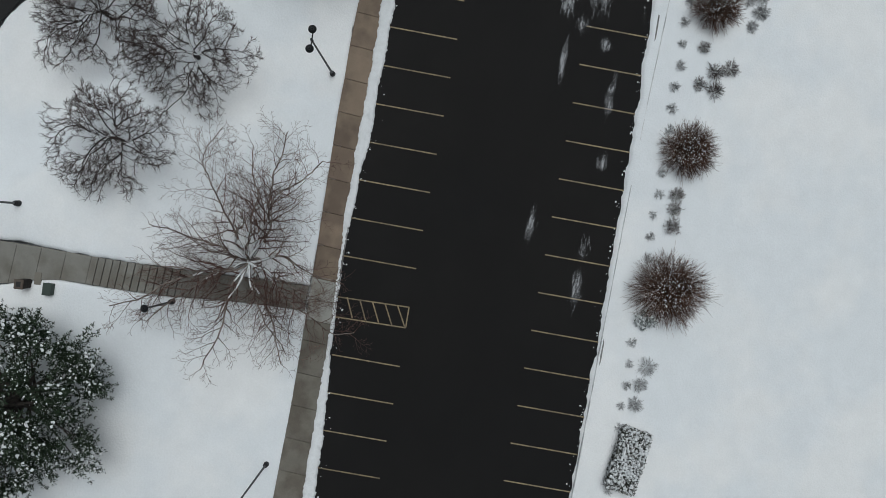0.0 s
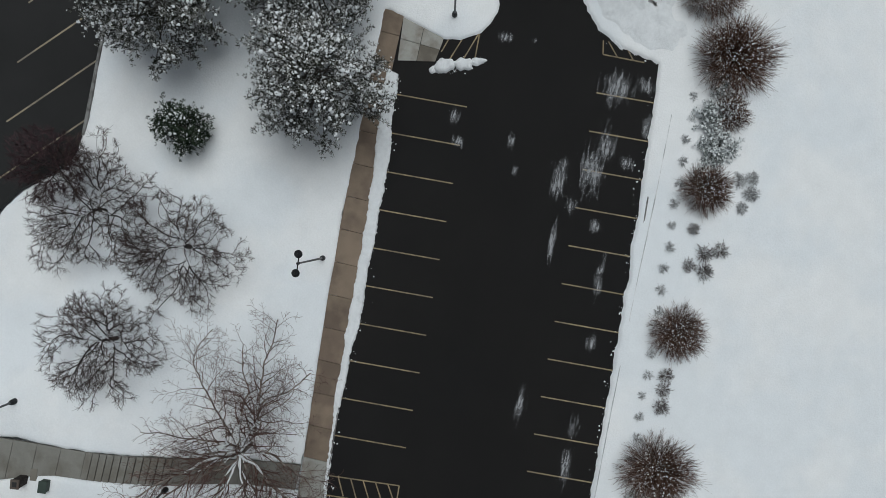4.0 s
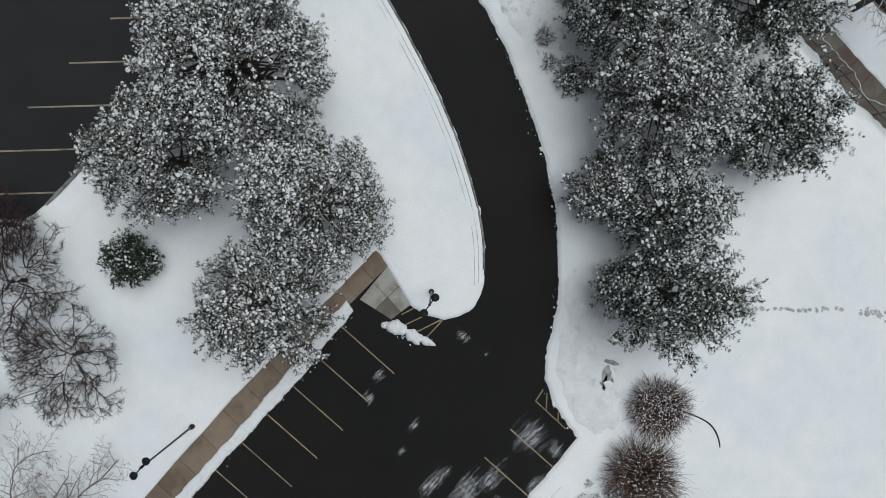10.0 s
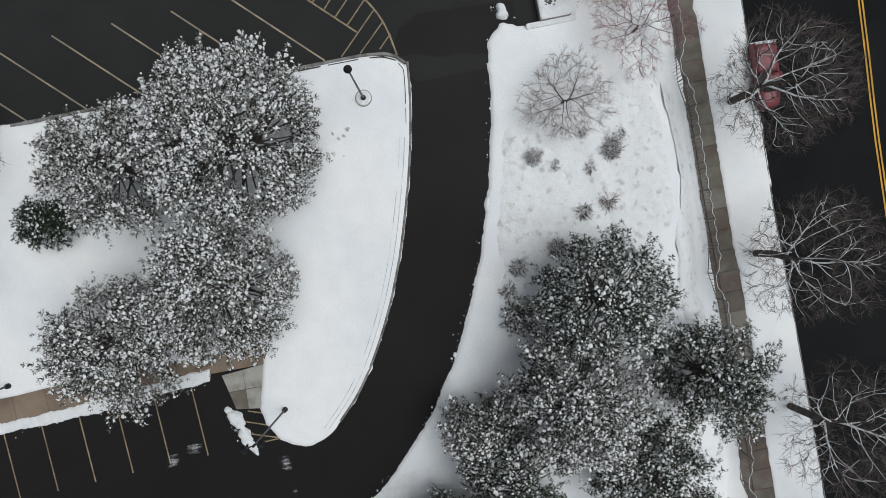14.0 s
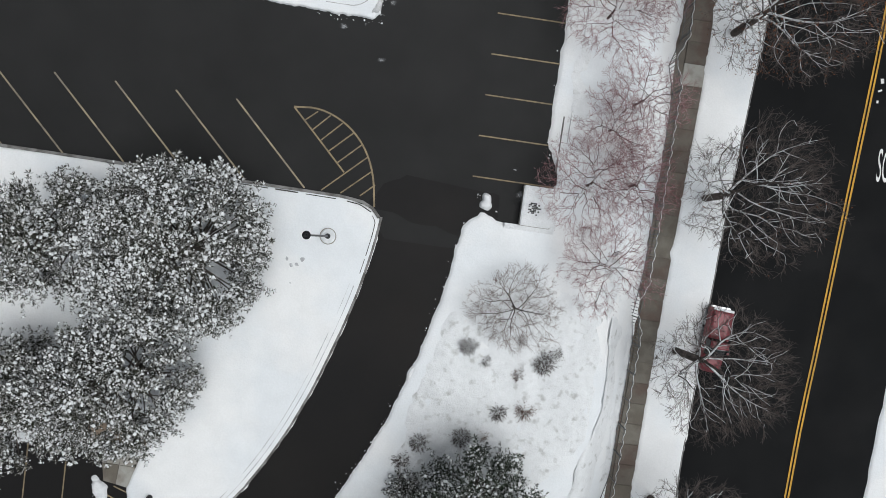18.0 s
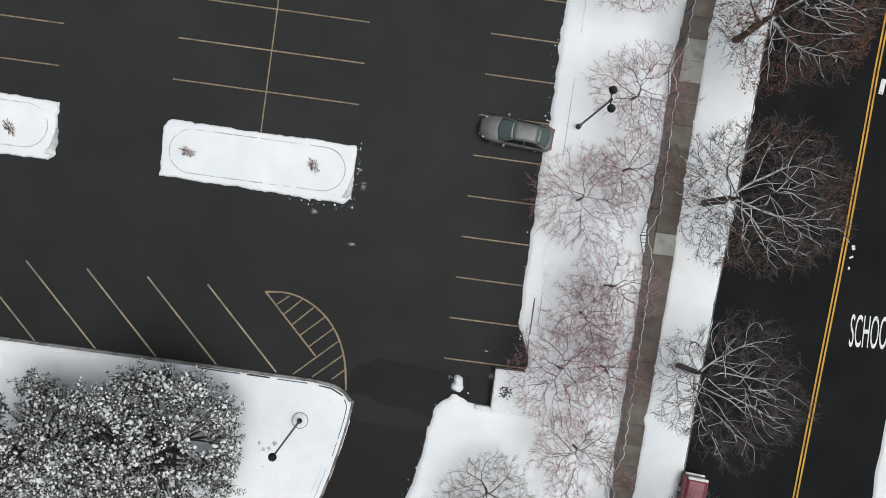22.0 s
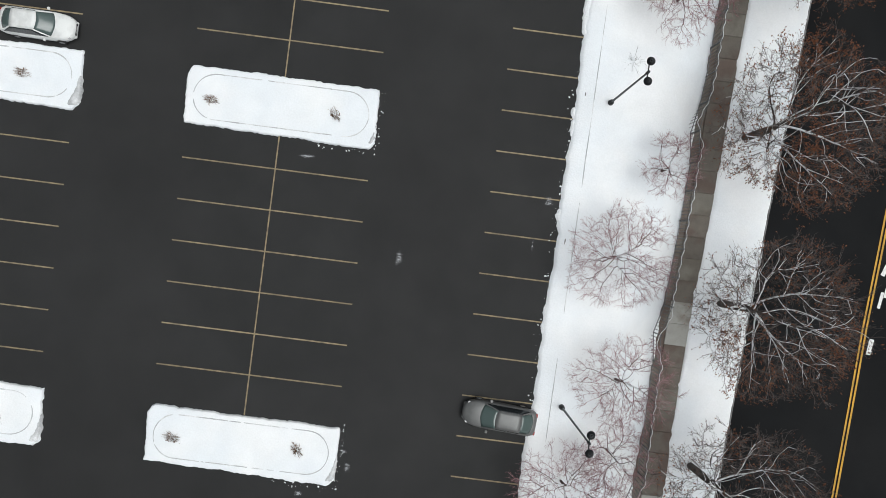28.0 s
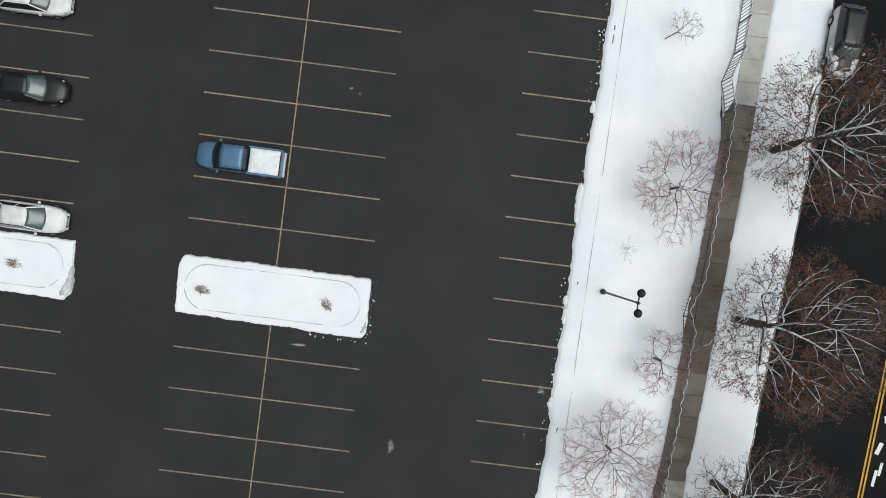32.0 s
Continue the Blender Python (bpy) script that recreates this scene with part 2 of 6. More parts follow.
def wobble(x, y, scale, seed=0.0):
    return np.array([noise.fractal((a * scale + seed, b * scale - seed, seed), 1.0, 2.0, 4) for a, b in zip(np.ravel(x), np.ravel(y))])


def distances(px, py, ring):
    """How far each place is from a closed line, and whether it lies inside it."""
    a, b = ring, np.roll(ring, -1, 0)
    far, inside = np.full(len(px), 1e9), np.zeros(len(px), bool)
    for (x0, y0), (x1, y1) in zip(a, b):
        dx, dy = x1 - x0, y1 - y0
        t = np.clip(((px - x0) * dx + (py - y0) * dy) / max(dx * dx + dy * dy, 1e-9), 0, 1)
        far = np.minimum(far, np.hypot(px - x0 - t * dx, py - y0 - t * dy))
        if y0 != y1:
            inside ^= ((y0 > py) != (y1 > py)) & (px < dx * (py - y0) / dy + x0)
    return far, inside


from mathutils.geometry import delaunay_2d_cdt


def sheet(name, corners, mat, lift=0.0, depth=0.0, ragged=0.0, grid=2.0, edge=0.35, lumps=0.0, lump_scale=0.5, seed=1.0, step=0.3, label="", category="snow", kind="structure", thing=True):
    """A layer lying on the land: its outline, its thickness that rises from the rim, ragged rims and lumps."""
    ring = polyline(list(corners) + [corners[0]], step)[:-1]
    if ragged:
        t = np.roll(ring, -1, 0) - np.roll(ring, 1, 0)
        t /= np.maximum(np.hypot(*t.T), 1e-6)[:, None]
        off = ragged * (wobble(ring[:, 0], ring[:, 1], 0.45, seed) + 0.6 * wobble(ring[:, 0], ring[:, 1], 2.2, seed + 7) + 0.5 * wobble(ring[:, 0], ring[:, 1], 6.5, seed + 9))
        ring = ring + np.stack([t[:, 1], -t[:, 0]], 1) * off[:, None]
    lo, hi = ring.min(0), ring.max(0)
    gx, gy = np.meshgrid(np.arange(lo[0], hi[0], grid), np.arange(lo[1], hi[1], grid))
    gx, gy = gx.ravel(), gy.ravel()
    rng = np.random.RandomState(int(seed * 10) + 3)
    gx, gy = gx + rng.uniform(-0.3, 0.3, len(gx)) * grid, gy + rng.uniform(-0.3, 0.3, len(gy)) * grid
    points = [np.stack([gx, gy], 1)]
    if depth:
        t = np.roll(ring, -1, 0) - np.roll(ring, 1, 0)
        t /= np.maximum(np.hypot(*t.T), 1e-6)[:, None]
        area = np.sum(ring[:, 0] * np.roll(ring[:, 1], -1) - np.roll(ring[:, 0], -1) * ring[:, 1])
        inward = np.stack([-t[:, 1], t[:, 0]], 1) * np.sign(area)
        points += [ring + inward * edge * k for k in (0.3, 0.7, 1.3)]
    inner = np.concatenate(points)
    far, inside = distances(inner[:, 0], inner[:, 1], ring)
    inner, far = inner[inside & (far > (0.2 * edge if depth else 0.3))], far[inside & (far > (0.2 * edge if depth else 0.3))]
    flat = np.concatenate([ring, inner])
    dist = np.r_[np.zeros(len(ring)), far]
    n = len(ring)
    xy, _, faces, source, _, _ = delaunay_2d_cdt([Vector(p) for p in flat], [], [list(range(n))], 1, 1e-5)
    ids = [s[0] if s else 0 for s in source]
    xy = np.array([tuple(v) for v in xy])
    d = dist[ids]
    z = terrain(xy[:, 0], xy[:, 1]) + lift
    if depth:
        z += depth * np.sqrt(1 - (1 - np.clip(d / edge, 0, 1)) ** 2)
        if lumps:
            z += lumps * np.clip(d / (2 * edge), 0, 1) * (0.5 + wobble(xy[:, 0], xy[:, 1], lump_scale, seed + 3))
    verts = np.c_[np.stack(lie(xy[:, 0], xy[:, 1]), 1), z]
    ob = new(name, mesh_of(name, verts, [f for f in faces], mat, smooth=True))
    return tagged(ob, label, category, kind=kind) if thing else ob


# ---- ground: one snow-covered sheet out to the horizon ----
gx = np.r_[-1500, -400, np.arange(-120, 121, 6), 400, 1500]
gy = np.r_[-1500, -400, np.arange(-150, 121, 6), 400, 1500]
xx, yy = np.meshgrid(gx, gy)
zz = np.min([terrain(xx.ravel() + dx, yy.ravel() + dy) for dx in (-6, 0, 6) for dy in (-6, 0, 6)], 0) - 0.45
nx = len(gx)
quads = [(j * nx + i, j * nx + i + 1, (j + 1) * nx + i + 1, (j + 1) * nx + i) for j in range(len(gy) - 1) for i in range(nx - 1)]
tagged(new("ground", mesh_of("ground", np.c_[xx.ravel(), yy.ravel(), zz], quads, SNOW, True)), "wide snow-covered ground around the car parks", "ground", kind="structure")

# first lot: its axis runs along LOT_A (east-north-east)
LOT = Vector((0.9982, 0.0605))
SIDE = Vector((-0.0605, 0.9982))
LOT_O = Vector((-37.287, -45.348))


def lot(a, b):
    """A place in the first lot: metres along its stalls and across them (to the north)."""
    return tuple(LOT_O + LOT * a + SIDE * b)


DRIVE_WEST = rounded([(-8.2, -41.2), (-6.5, -43.2), (-5.3, -44.6), (-3.0, -44.9), (-1.3, -43.3), (0.9, -41.0), (3.1, -37.2), (5.0, -32.8), (6.5, -28.5), (7.6, -25.0), (8.3, -21.4), (8.5, -19.6)], 2)
DRIVE_EAST = rounded([(-4.6, -55.7), (-4.2, -53.4), (-3.5, -51.4), (-2.2, -50.3), (0.5, -48.5), (3.6, -45.7), (6.4, -42.0), (8.9, -37.3), (10.9, -32.0), (12.3, -28.0), (13.2, -23.8), (13.9, -19.2)], 2)

tagged(sheet("road_drive", [lot(-70, 7), lot(20, 6.5), lot(30, 10)] + [(-3, -40), (1, -33), (3.5, -27), (4, -16), (16, -16), (16.5, -28), (12, -38), (8, -46), (1, -52), (-1, -58), lot(20, -16), lot(-70, -16)], NEW_ASPHALT, lift=0.0, grid=1.6, step=1.5, thing=False), "black fresh asphalt car park and curving drive", "road", kind="structure")
tagged(sheet("road_upper_lot", [(-75, -12), (-27, -14), (-23, -16), (-19, -18.6), (7.4, -19), (8.5, -21), (14, -21), (20.2, -20), (20.0, -10), (20.2, 20), (20.6, 95), (-75, 95)], ASPHALT, lift=0.006, grid=5, step=2, thing=False), "dark grey asphalt of the large car park", "road", kind="structure")

# street, running north with a slight drift to the east
ys = np.arange(-130, 111, 5.0)
tagged(sheet("road_street", [(kerb_x(y) - 0.3, y) for y in ys] + [(kerb_x(y) + 14.6, y) for y in ys[::-1]], STREET, lift=-0.03, grid=5, step=2.5, thing=False), "wet black asphalt street with a yellow centre line", "road", kind="structure")

# ---- snow on the park, the islands and the verges ----
WALK_N = [(-80, -40.75), (-52.5, -39.35), (-44.8, -39.0), (-36.4, -38.4), (-29.7, -37.85), (-21.0, -37.15), (-5.5, -36.75)]
STEP_N = [(-37.45, -38.3), (-37.87, -33.9), (-38.2, -29.8), (-38.45, -25.0), (-38.75, -19.3), (-39.6, -12.0)]
STEP_S = [(-39.3, -38.6), (-39.65, -33.9), (-40.1, -29.8), (-40.3, -25.2), (-40.45, -23.0), (-41.6, -19.9), (-43.0, -12.0)]
tagged(sheet("snow_park", [p for p in STEP_N] + [(-39.6, -12), (-27.5, -14.4), (-24.7, -15.3), (-20.3, -18.0), (-17.1, -18.5), (-9, -18.5), (6.0, -18.6), (7.6, -19.0), (8.3, -19.7)][1:] + [tuple(p) for p in DRIVE_WEST[::-1][1:] if p[1] > -42.3 and p[0] > -2] + [(-1.86, -43.7), (-3.35, -44.4), (-4.5, -44.05), (-5.35, -43.6), (-6.2, -42.3), (-6.4, -41.2), (-6.1, -39.85), (-5.72, -38.1), (-5.35, -36.75), (-21.0, -37.1), (-29.7, -37.8), (-36.2, -38.3)], SNOW, depth=0.16, ragged=0.10, grid=1.4, lumps=0.10, lump_scale=0.25, seed=2, thing=False), "smooth white snow on the park lawn between the lots", "snow", kind="structure")
tagged(sheet("snow_lawn", [p for p in STEP_S] + [(-90, -12), (-90, -41.3), (-52.5, -39.35), (-44.8, -39.0)], SNOW, depth=0.16, ragged=0.06, grid=1.6, lumps=0.08, lump_scale=0.25, seed=3, thing=False), "smooth white snow on the lawn beside the steps", "snow", kind="structure")
strip = [lot(a, b) for a, b in ((-60, 4.2), (-14, 4.15), (-8, 4.5), (-4, 4.78), (-1.0, 4.97), (2.5, 5.10), (5.5, 5.08), (7.2, 4.85), (8.3, 4.98), (11, 4.68), (14.5, 4.72), (18, 4.66), (23, 4.62), (24.5, 4.85), (28.2, 4.95))]
back = [lot(a, b) for a, b in ((28.5, 6.0), (18, 5.55), (6, 5.55), (-1.5, 5.2), (-10, 5.05), (-60, 4.9))]
tagged(sheet("snow_strip", strip + back, ROUGH_SNOW, depth=0.14, ragged=0.11, grid=0.5, edge=0.16, lumps=0.10, lump_scale=1.6, seed=4, step=0.13, thing=False), "narrow ploughed snow strip along the sidewalk kerb", "snow", kind="structure")
east = [(-4.6, -55.9)] + [tuple(p) for p in DRIVE_EAST[2:]] + [(15.0, -18.3), (16.7, -18.9), (19.7, -18.9), (19.6, -15), (18.6, -13), (18.75, -9), (18.7, -4.5), (19.0, 3), (19.1, 11), (19.15, 20), (19.3, 28), (19.7, 41), (20.2, 75)]
east += [(fence_x(y), y) for y in np.arange(75, -121, -4.0)] + [(-110, -120), (-110, -63), lot(-30, -13.2), lot(-10, -13.35), lot(4, -13.3), lot(16, -13.1), lot(24, -12.8), lot(30, -12.6)]
tagged(sheet("snow_field", east, SNOW, depth=0.16, ragged=0.14, grid=1.7, edge=0.4, lumps=0.10, lump_scale=0.3, seed=5, thing=False), "broad field of untouched snow beyond the lots", "snow", kind="structure")
verge = [(walk_x(y) + 1.45, y) for y in np.arange(-125, 91, 5.0)] + [(kerb_x(y), y) for y in np.arange(90, -126, -5.0)]
tagged(sheet("snow_verge", verge, SNOW, depth=0.13, ragged=0.14, grid=1.2, edge=0.3, lumps=0.08, lump_scale=0.6, seed=6, thing=False), "snow on the tree verge between sidewalk and street", "snow", kind="structure")
far_side = [(kerb_x(y) + 14.0, y) for y in np.arange(-125, 91, 5.0)] + [(110, 90), (110, -125)]
tagged(sheet("snow_far_side", far_side, SNOW, depth=0.14, ragged=0.15, grid=6, seed=7, step=0.8, thing=False), "snow on the far side of the street", "snow", kind="structure")


# ---- painted stall lines, each a thin strip of its own ----
lots = tagged(new("parking_lines"), "worn yellow stall lines painted on the asphalt", "road marking", kind="structure")
strips = {}


def stripe(a, b, width=0.09, mat=PAINT, parent=None, z=0.012, name="stall_line"):
    a, b = Vector(a), Vector(b)
    n = max(1, int((b - a).length / 2.5))
    d = (b - a).normalized()
    s = Vector((-d.y, d.x)) * width / 2
    verts, faces = [], []
    for i in range(n + 1):
        p = a.lerp(b, i / n)
        h = float(terrain(p.x, p.y)) + z
        if parent or p.y < -30:
            p = Vector(spot(p.x, p.y)[:2])
        verts += [(p.x - s.x, p.y - s.y, h), (p.x + s.x, p.y + s.y, h), (p.x - s.x, p.y - s.y, h - 0.006), (p.x + s.x, p.y + s.y, h - 0.006)]
    for i in range(n):
        k = 4 * i
        faces += [(k, k + 4, k + 5, k + 1), (k, k + 2, k + 6, k + 4), (k + 1, k + 5, k + 7, k + 3)]
    ob = new(name, mesh_of(name, verts, faces, mat))
    ob.parent = parent or lots
    return ob


GREY_SNOW = material("dirty_snow", (0.46, 0.47, 0.48), 0.9, vary=0.25, scale=3.0, fine=20.0, bump=0.5, second=(0.7, 0.71, 0.72), mixscale=0.8)
for k in range(1, 11):
    stripe(lot(2.678 * k, 0.0), lot(2.678 * k, 5.1 if k < 5 else 4.9))
for k in range(8):
    stripe(lot(-4.23 - 2.65 * k, -0.08), lot(-4.23 - 2.65 * k, 4.7))
for k in range(-8, 11):
    stripe(lot(2.676 * k + 2.54, -8.63), lot(2.676 * k + 2.54, -13.5))
# hatched crossing by the steps
for b in (0.0, 1.0):
    stripe(lot(-0.05 - 1.45 * b, 0.0), lot(-0.2 - 1.4 * b, 5.0))
stripe(lot(-0.05, 0.02), lot(-1.5, 0.0))
for k in range(5):
    stripe(lot(-0.11, 0.8 + 0.89 * k), lot(-1.47, 0.06 + 0.925 * k), z=0.017)
# hatched corners where the drive leaves the lot
for a, b in (((32.9, -8.45), (31.95, -8.6)), ((31.95, -8.6), (31.9, -11.5)), ((32.9, -8.8), (31.95, -9.6)), ((33.1, -9.8), (31.95, -10.7))):
    stripe(lot(*a), lot(*b))
for a, b in (((-6.3, -41.45), (-7.3, -41.14)), ((-6.1, -42.35), (-7.74, -41.79)), ((-5.5, -43.35), (-7.72, -42.64)), ((-5.5, -43.41), (-7.24, -43.5))):
    stripe(a, b)
# upper lot: slanted stalls along the park, the hatched crescent, and three straight rows
for k in range(7):
    stripe((-2.15 - 4.0 * k, -13.2), (3.1 - 4.0 * k, -18.4), 0.11, WORN)
arc = rounded([(1.69, -13.17), (3.4, -13.0), (5.2, -13.7), (6.6, -15.0), (7.5, -16.8), (7.85, -19.0)], 2)
for p, q in zip(arc[:-1], arc[1:]):
    stripe(p, q, 0.12, name="crescent_line")
stripe((1.69, -13.17), (5.55, -17.0), 0.11, z=0.017)
for a, b in (((2.5, -13.95), (3.3, -13.25)), ((3.1, -14.5), (4.15, -13.4)), ((3.75, -15.1), (5.0, -13.8)), ((4.35, -15.75), (5.8, -14.35)), ((5.0, -16.45), (6.5, -15.0)), ((4.2, -18.4), (7.0, -15.75)), ((5.5, -18.4), (7.4, -16.65)), ((6.8, -18.4), (7.7, -17.55))):
    stripe(a, b)
for k in range(22):
    stripe((14.05 + 0.03 * k, -16.02 + 2.743 * k), (19.6, -16.02 + 2.743 * k))
for k in range(6):
    stripe((-6.2, 2.764 * k), (6.2, 2.764 * k))
for k in range(8):
    stripe((-6.25, 22.4 + 2.78 * k), (6.15, 22.4 + 2.78 * k))
stripe((0.0, -2.7), (0.0, 16.3), z=0.017)
stripe((-0.1, 19.9), (-0.1, 43.0), z=0.017)
for k in range(6):
    stripe((-26.0, -0.15 + 2.79 * k), (-13.72, -0.15 + 2.79 * k))
for k in range(7):
    stripe((-26.0, 22.35 + 2.78 * k), (-13.85, 22.35 + 2.78 * k))
# the street's double yellow line and the lettering
marking = tagged(new("street_markings"), "double yellow centre line and white school lettering on the street", "road marking", kind="structure")
for off in (-0.13, 0.13):
    for y in np.arange(-100, 80, 3.0):
        stripe((centre_x(y) + off, y), (centre_x(y + 3) + off, y + 3), 0.13, BRIGHT, marking, 0.012, "centre_line")
for name, text, x, y, sx, sy in (("lettering", "SCHOOL", 43.1, -11.9, 0.80, 3.4),):
    cu = bpy.data.curves.new(name, "FONT")
    cu.body, cu.size, cu.extrude = text, 1.0, 0.003
    tmp = bpy.data.objects.new(name, cu)
    me = bpy.data.meshes.new_from_object(tmp)
    bpy.data.objects.remove(tmp)
    me.materials.append(WHITE)
    ob = child(new(name, me), marking, "white painted street lettering")
    ob.matrix_basis = pose(x, y, float(street_z(y)) + 0.012, 2.0, 0, 3) @ Matrix.Diagonal((sx, sy, 1, 1))
for (x, y, w, l, r) in ((42.35, -4.8, 0.25, 0.35, 10), (42.3, -5.5, 0.3, 0.14, 30), (42.25, -6.3, 0.15, 0.2, 0), (42.75, 7.6, 0.35, 2.6, -6), (42.9, 10.4, 0.22, 1.5, -8), (42.85, 12.4, 0.3, 0.9, -20), (43.2, 11.0, 0.2, 1.1, -8), (43.0, 14.5, 0.25, 0.5, 10)):
    bm = bmesh.new()
    box(bm, -w / 2, w / 2, -l / 2, l / 2, 0, 0.006)
    part("worn_letter_stroke", bm, WHITE, marking).matrix_basis = pose(x, y, float(street_z(y)) - 0.012, 0, 0, r)


# ---- kerbs: real steps beside asphalt and sidewalk ----
def kerb(name, line, width=0.16, height=0.13, mat=None, lift=0.0, label="grey concrete kerb between snow and asphalt", step=0.8):
    p = polyline(line, step)
    t = np.gradient(p, axis=0)
    t /= np.hypot(*t.T)[:, None]
    s = np.stack([-t[:, 1], t[:, 0]], 1)
    z = terrain(p[:, 0], p[:, 1]) + lift
    rows = [np.c_[p + s * o, z + h] for o, h in ((0, -0.05), (0, height - 0.02), (0.02, height), (width - 0.02, height), (width, height - 0.02), (width, -0.05))]
    v = np.stack(rows, 1).reshape(-1, 3)
    v[:, 0], v[:, 1] = lie(v[:, 0], v[:, 1])
    faces = [(6 * i + k, 6 * i + k + 1, 6 * i + k + 7, 6 * i + k + 6) for i in range(len(p) - 1) for k in range(5)]
    return tagged(new(name, mesh_of(name, v, faces, mat or KERB)), label, "kerb", kind="structure")


kerb("kerb_drive_west", [p for p in DRIVE_WEST if p[0] > -1.6 and p[1] > -43.4], 0.16, 0.17)
kerb("kerb_island_top", [(8.35, -19.6), (7.9, -19.05), (7.0, -18.65), (5.5, -18.5), (-1, -18.45), (-18, -18.35)], 0.2, 0.20)
kerb("kerb_lot_south", [lot(-70, -13.75), lot(-10, -13.75), lot(10, -13.6), lot(30, -13.2)][::-1], 0.12, 0.165)
kerb("kerb_lot_east", [(19.45, -15), (19.55, 0), (19.75, 20), (20.1, 45)][::-1], 0.12, 0.165)
kerb("kerb_street", [(kerb_x(y) - 0.12, y) for y in np.arange(-100, 80, 3.0)][::-1], 0.10, 0.13)
kerb("kerb_sidewalk", [lot(-60, 4.75), lot(-14, 4.75), lot(-1.5, 5.0), lot(11, 5.2), (-9.4, -38.3)], 0.14, 0.12)


# ---- ploughed planting islands in the upper lot ----
def island(x0, x1, y0, y1, seed, label, north=True):
    root = tagged(new("planting_island"), label, "traffic island", "planting islands", "structure")
    r = (y1 - y0) / 2 - 0.35
    ends = [(x1 - 0.45 - r + r * math.sin(a), (y0 + y1) / 2 - r * math.cos(a)) for a in np.linspace(0, math.pi, 16)]
    west = [(x0 + 0.45 + r - r * math.sin(a), (y0 + y1) / 2 + r * math.cos(a)) for a in np.linspace(0, math.pi, 16)]
    rim = kerb("kerb_stone", ends + west + ends[:1], 0.09, 0.222, GREY_SNOW, step=0.25)
    for key in ("label", "category", "kind"):
        del rim[key]
    rim.parent = root
    pile = sheet("ploughed_snow", [(x0, y0), (x1 - 0.3, y0 - 0.25), (x1 + 0.1, y0 + 0.2), (x1, y1), (x0 + 0.3, y1 + 0.1), (x0 - 0.1, y1 - 0.5)], SNOW, depth=0.2, ragged=0.09, grid=0.6, edge=0.12, lumps=0.03, lump_scale=1.4, seed=seed, step=0.12, thing=False)
    pile.parent = root
    slump = sheet("slumped_snow", rounded([(x1 - 0.55, y0 + 0.1), (x1 + 0.12, y0 + 0.0), (x1 + 0.16, y0 + 1.3), (x1 + 0.02, y0 + 2.4), (x1 - 0.12, y0 + 1.2), (x1 - 0.55, y0 + 0.1)], 2)[:-1], GREY_SNOW, depth=0.26, ragged=0.12, grid=0.25, edge=0.14, lumps=0.06, lump_scale=2.5, seed=seed + 0.5, step=0.12, thing=False)
    slump.parent = root
    return root


island(-6.25, 6.4, -6.45, -2.75, 11, "long kerbed island heaped with ploughed white snow")
island(-6.4, 6.25, 16.1, 19.9, 12, "long kerbed island heaped with ploughed white snow")
island(-26.0, -13.3, -6.2, -2.5, 13, "long kerbed island heaped with ploughed white snow")
island(-26.0, -13.45, 16.2, 19.95, 14, "long kerbed island under snow beside parked cars")

# ---- ploughed heaps and thin leftovers of snow on the asphalt ----
FILM = bpy.data.materials.new("thin_snow_film")
FILM.use_nodes = True
fn, fl = FILM.node_tree.nodes, FILM.node_tree.links
fn["Principled BSDF"].inputs["Base Color"].default_value = (0.42, 0.43, 0.45, 1)
fn["Principled BSDF"].inputs["Roughness"].default_value = 0.9
fgeo, ftex, fmap, fclear, fmix = fn.new("ShaderNodeNewGeometry"), fn.new("ShaderNodeTexNoise"), fn.new("ShaderNodeMapRange"), fn.new("ShaderNodeBsdfTransparent"), fn.new("ShaderNodeMixShader")
fco, fmid, flen, ffall, fstretch, fmul = fn.new("ShaderNodeTexCoord"), fn.new("ShaderNodeVectorMath"), fn.new("ShaderNodeVectorMath"), fn.new("ShaderNodeMapRange"), fn.new("ShaderNodeMapping"), fn.new("ShaderNodeMath")
ftex.inputs["Scale"].default_value, ftex.inputs["Detail"].default_value, ftex.inputs["Roughness"].default_value = 2.8, 9.0, 0.7
fstretch.inputs["Scale"].default_value = (0.4, 2.0, 1.0)
fl.new(fgeo.outputs["Position"], fstretch.inputs["Vector"])
fl.new(fstretch.outputs[0], ftex.inputs["Vector"])
fmid.operation, flen.operation, fmul.operation = "SUBTRACT", "LENGTH", "ADD"
fmid.inputs[1].default_value = (0.5, 0.5, 0.5)
fl.new(fco.outputs["Generated"], fmid.inputs[0])
fl.new(fmid.outputs[0], flen.inputs[0])
fl.new(flen.outputs["Value"], ffall.inputs["Value"])
ffall.inputs["From Min"].default_value, ffall.inputs["From Max"].default_value = 0.52, 0.08
ffall.inputs["To Min"].default_value, ffall.inputs["To Max"].default_value = -0.28, 0.06
fl.new(ftex.outputs["Fac"], fmul.inputs[0])
fl.new(ffall.outputs[0], fmul.inputs[1])
fl.new(fmul.outputs[0], fmap.inputs["Value"])
fmap.inputs["From Min"].default_value, fmap.inputs["From Max"].default_value, fmap.inputs["To Max"].default_value = 0.41, 0.72, 0.85
fl.new(fmap.outputs[0], fmix.inputs[0])
fl.new(fclear.outputs[0], fmix.inputs[1])
fl.new(fn["Principled BSDF"].outputs[0], fmix.inputs[2])
fl.new(fmix.outputs[0], fn["Material Output"].inputs["Surface"])


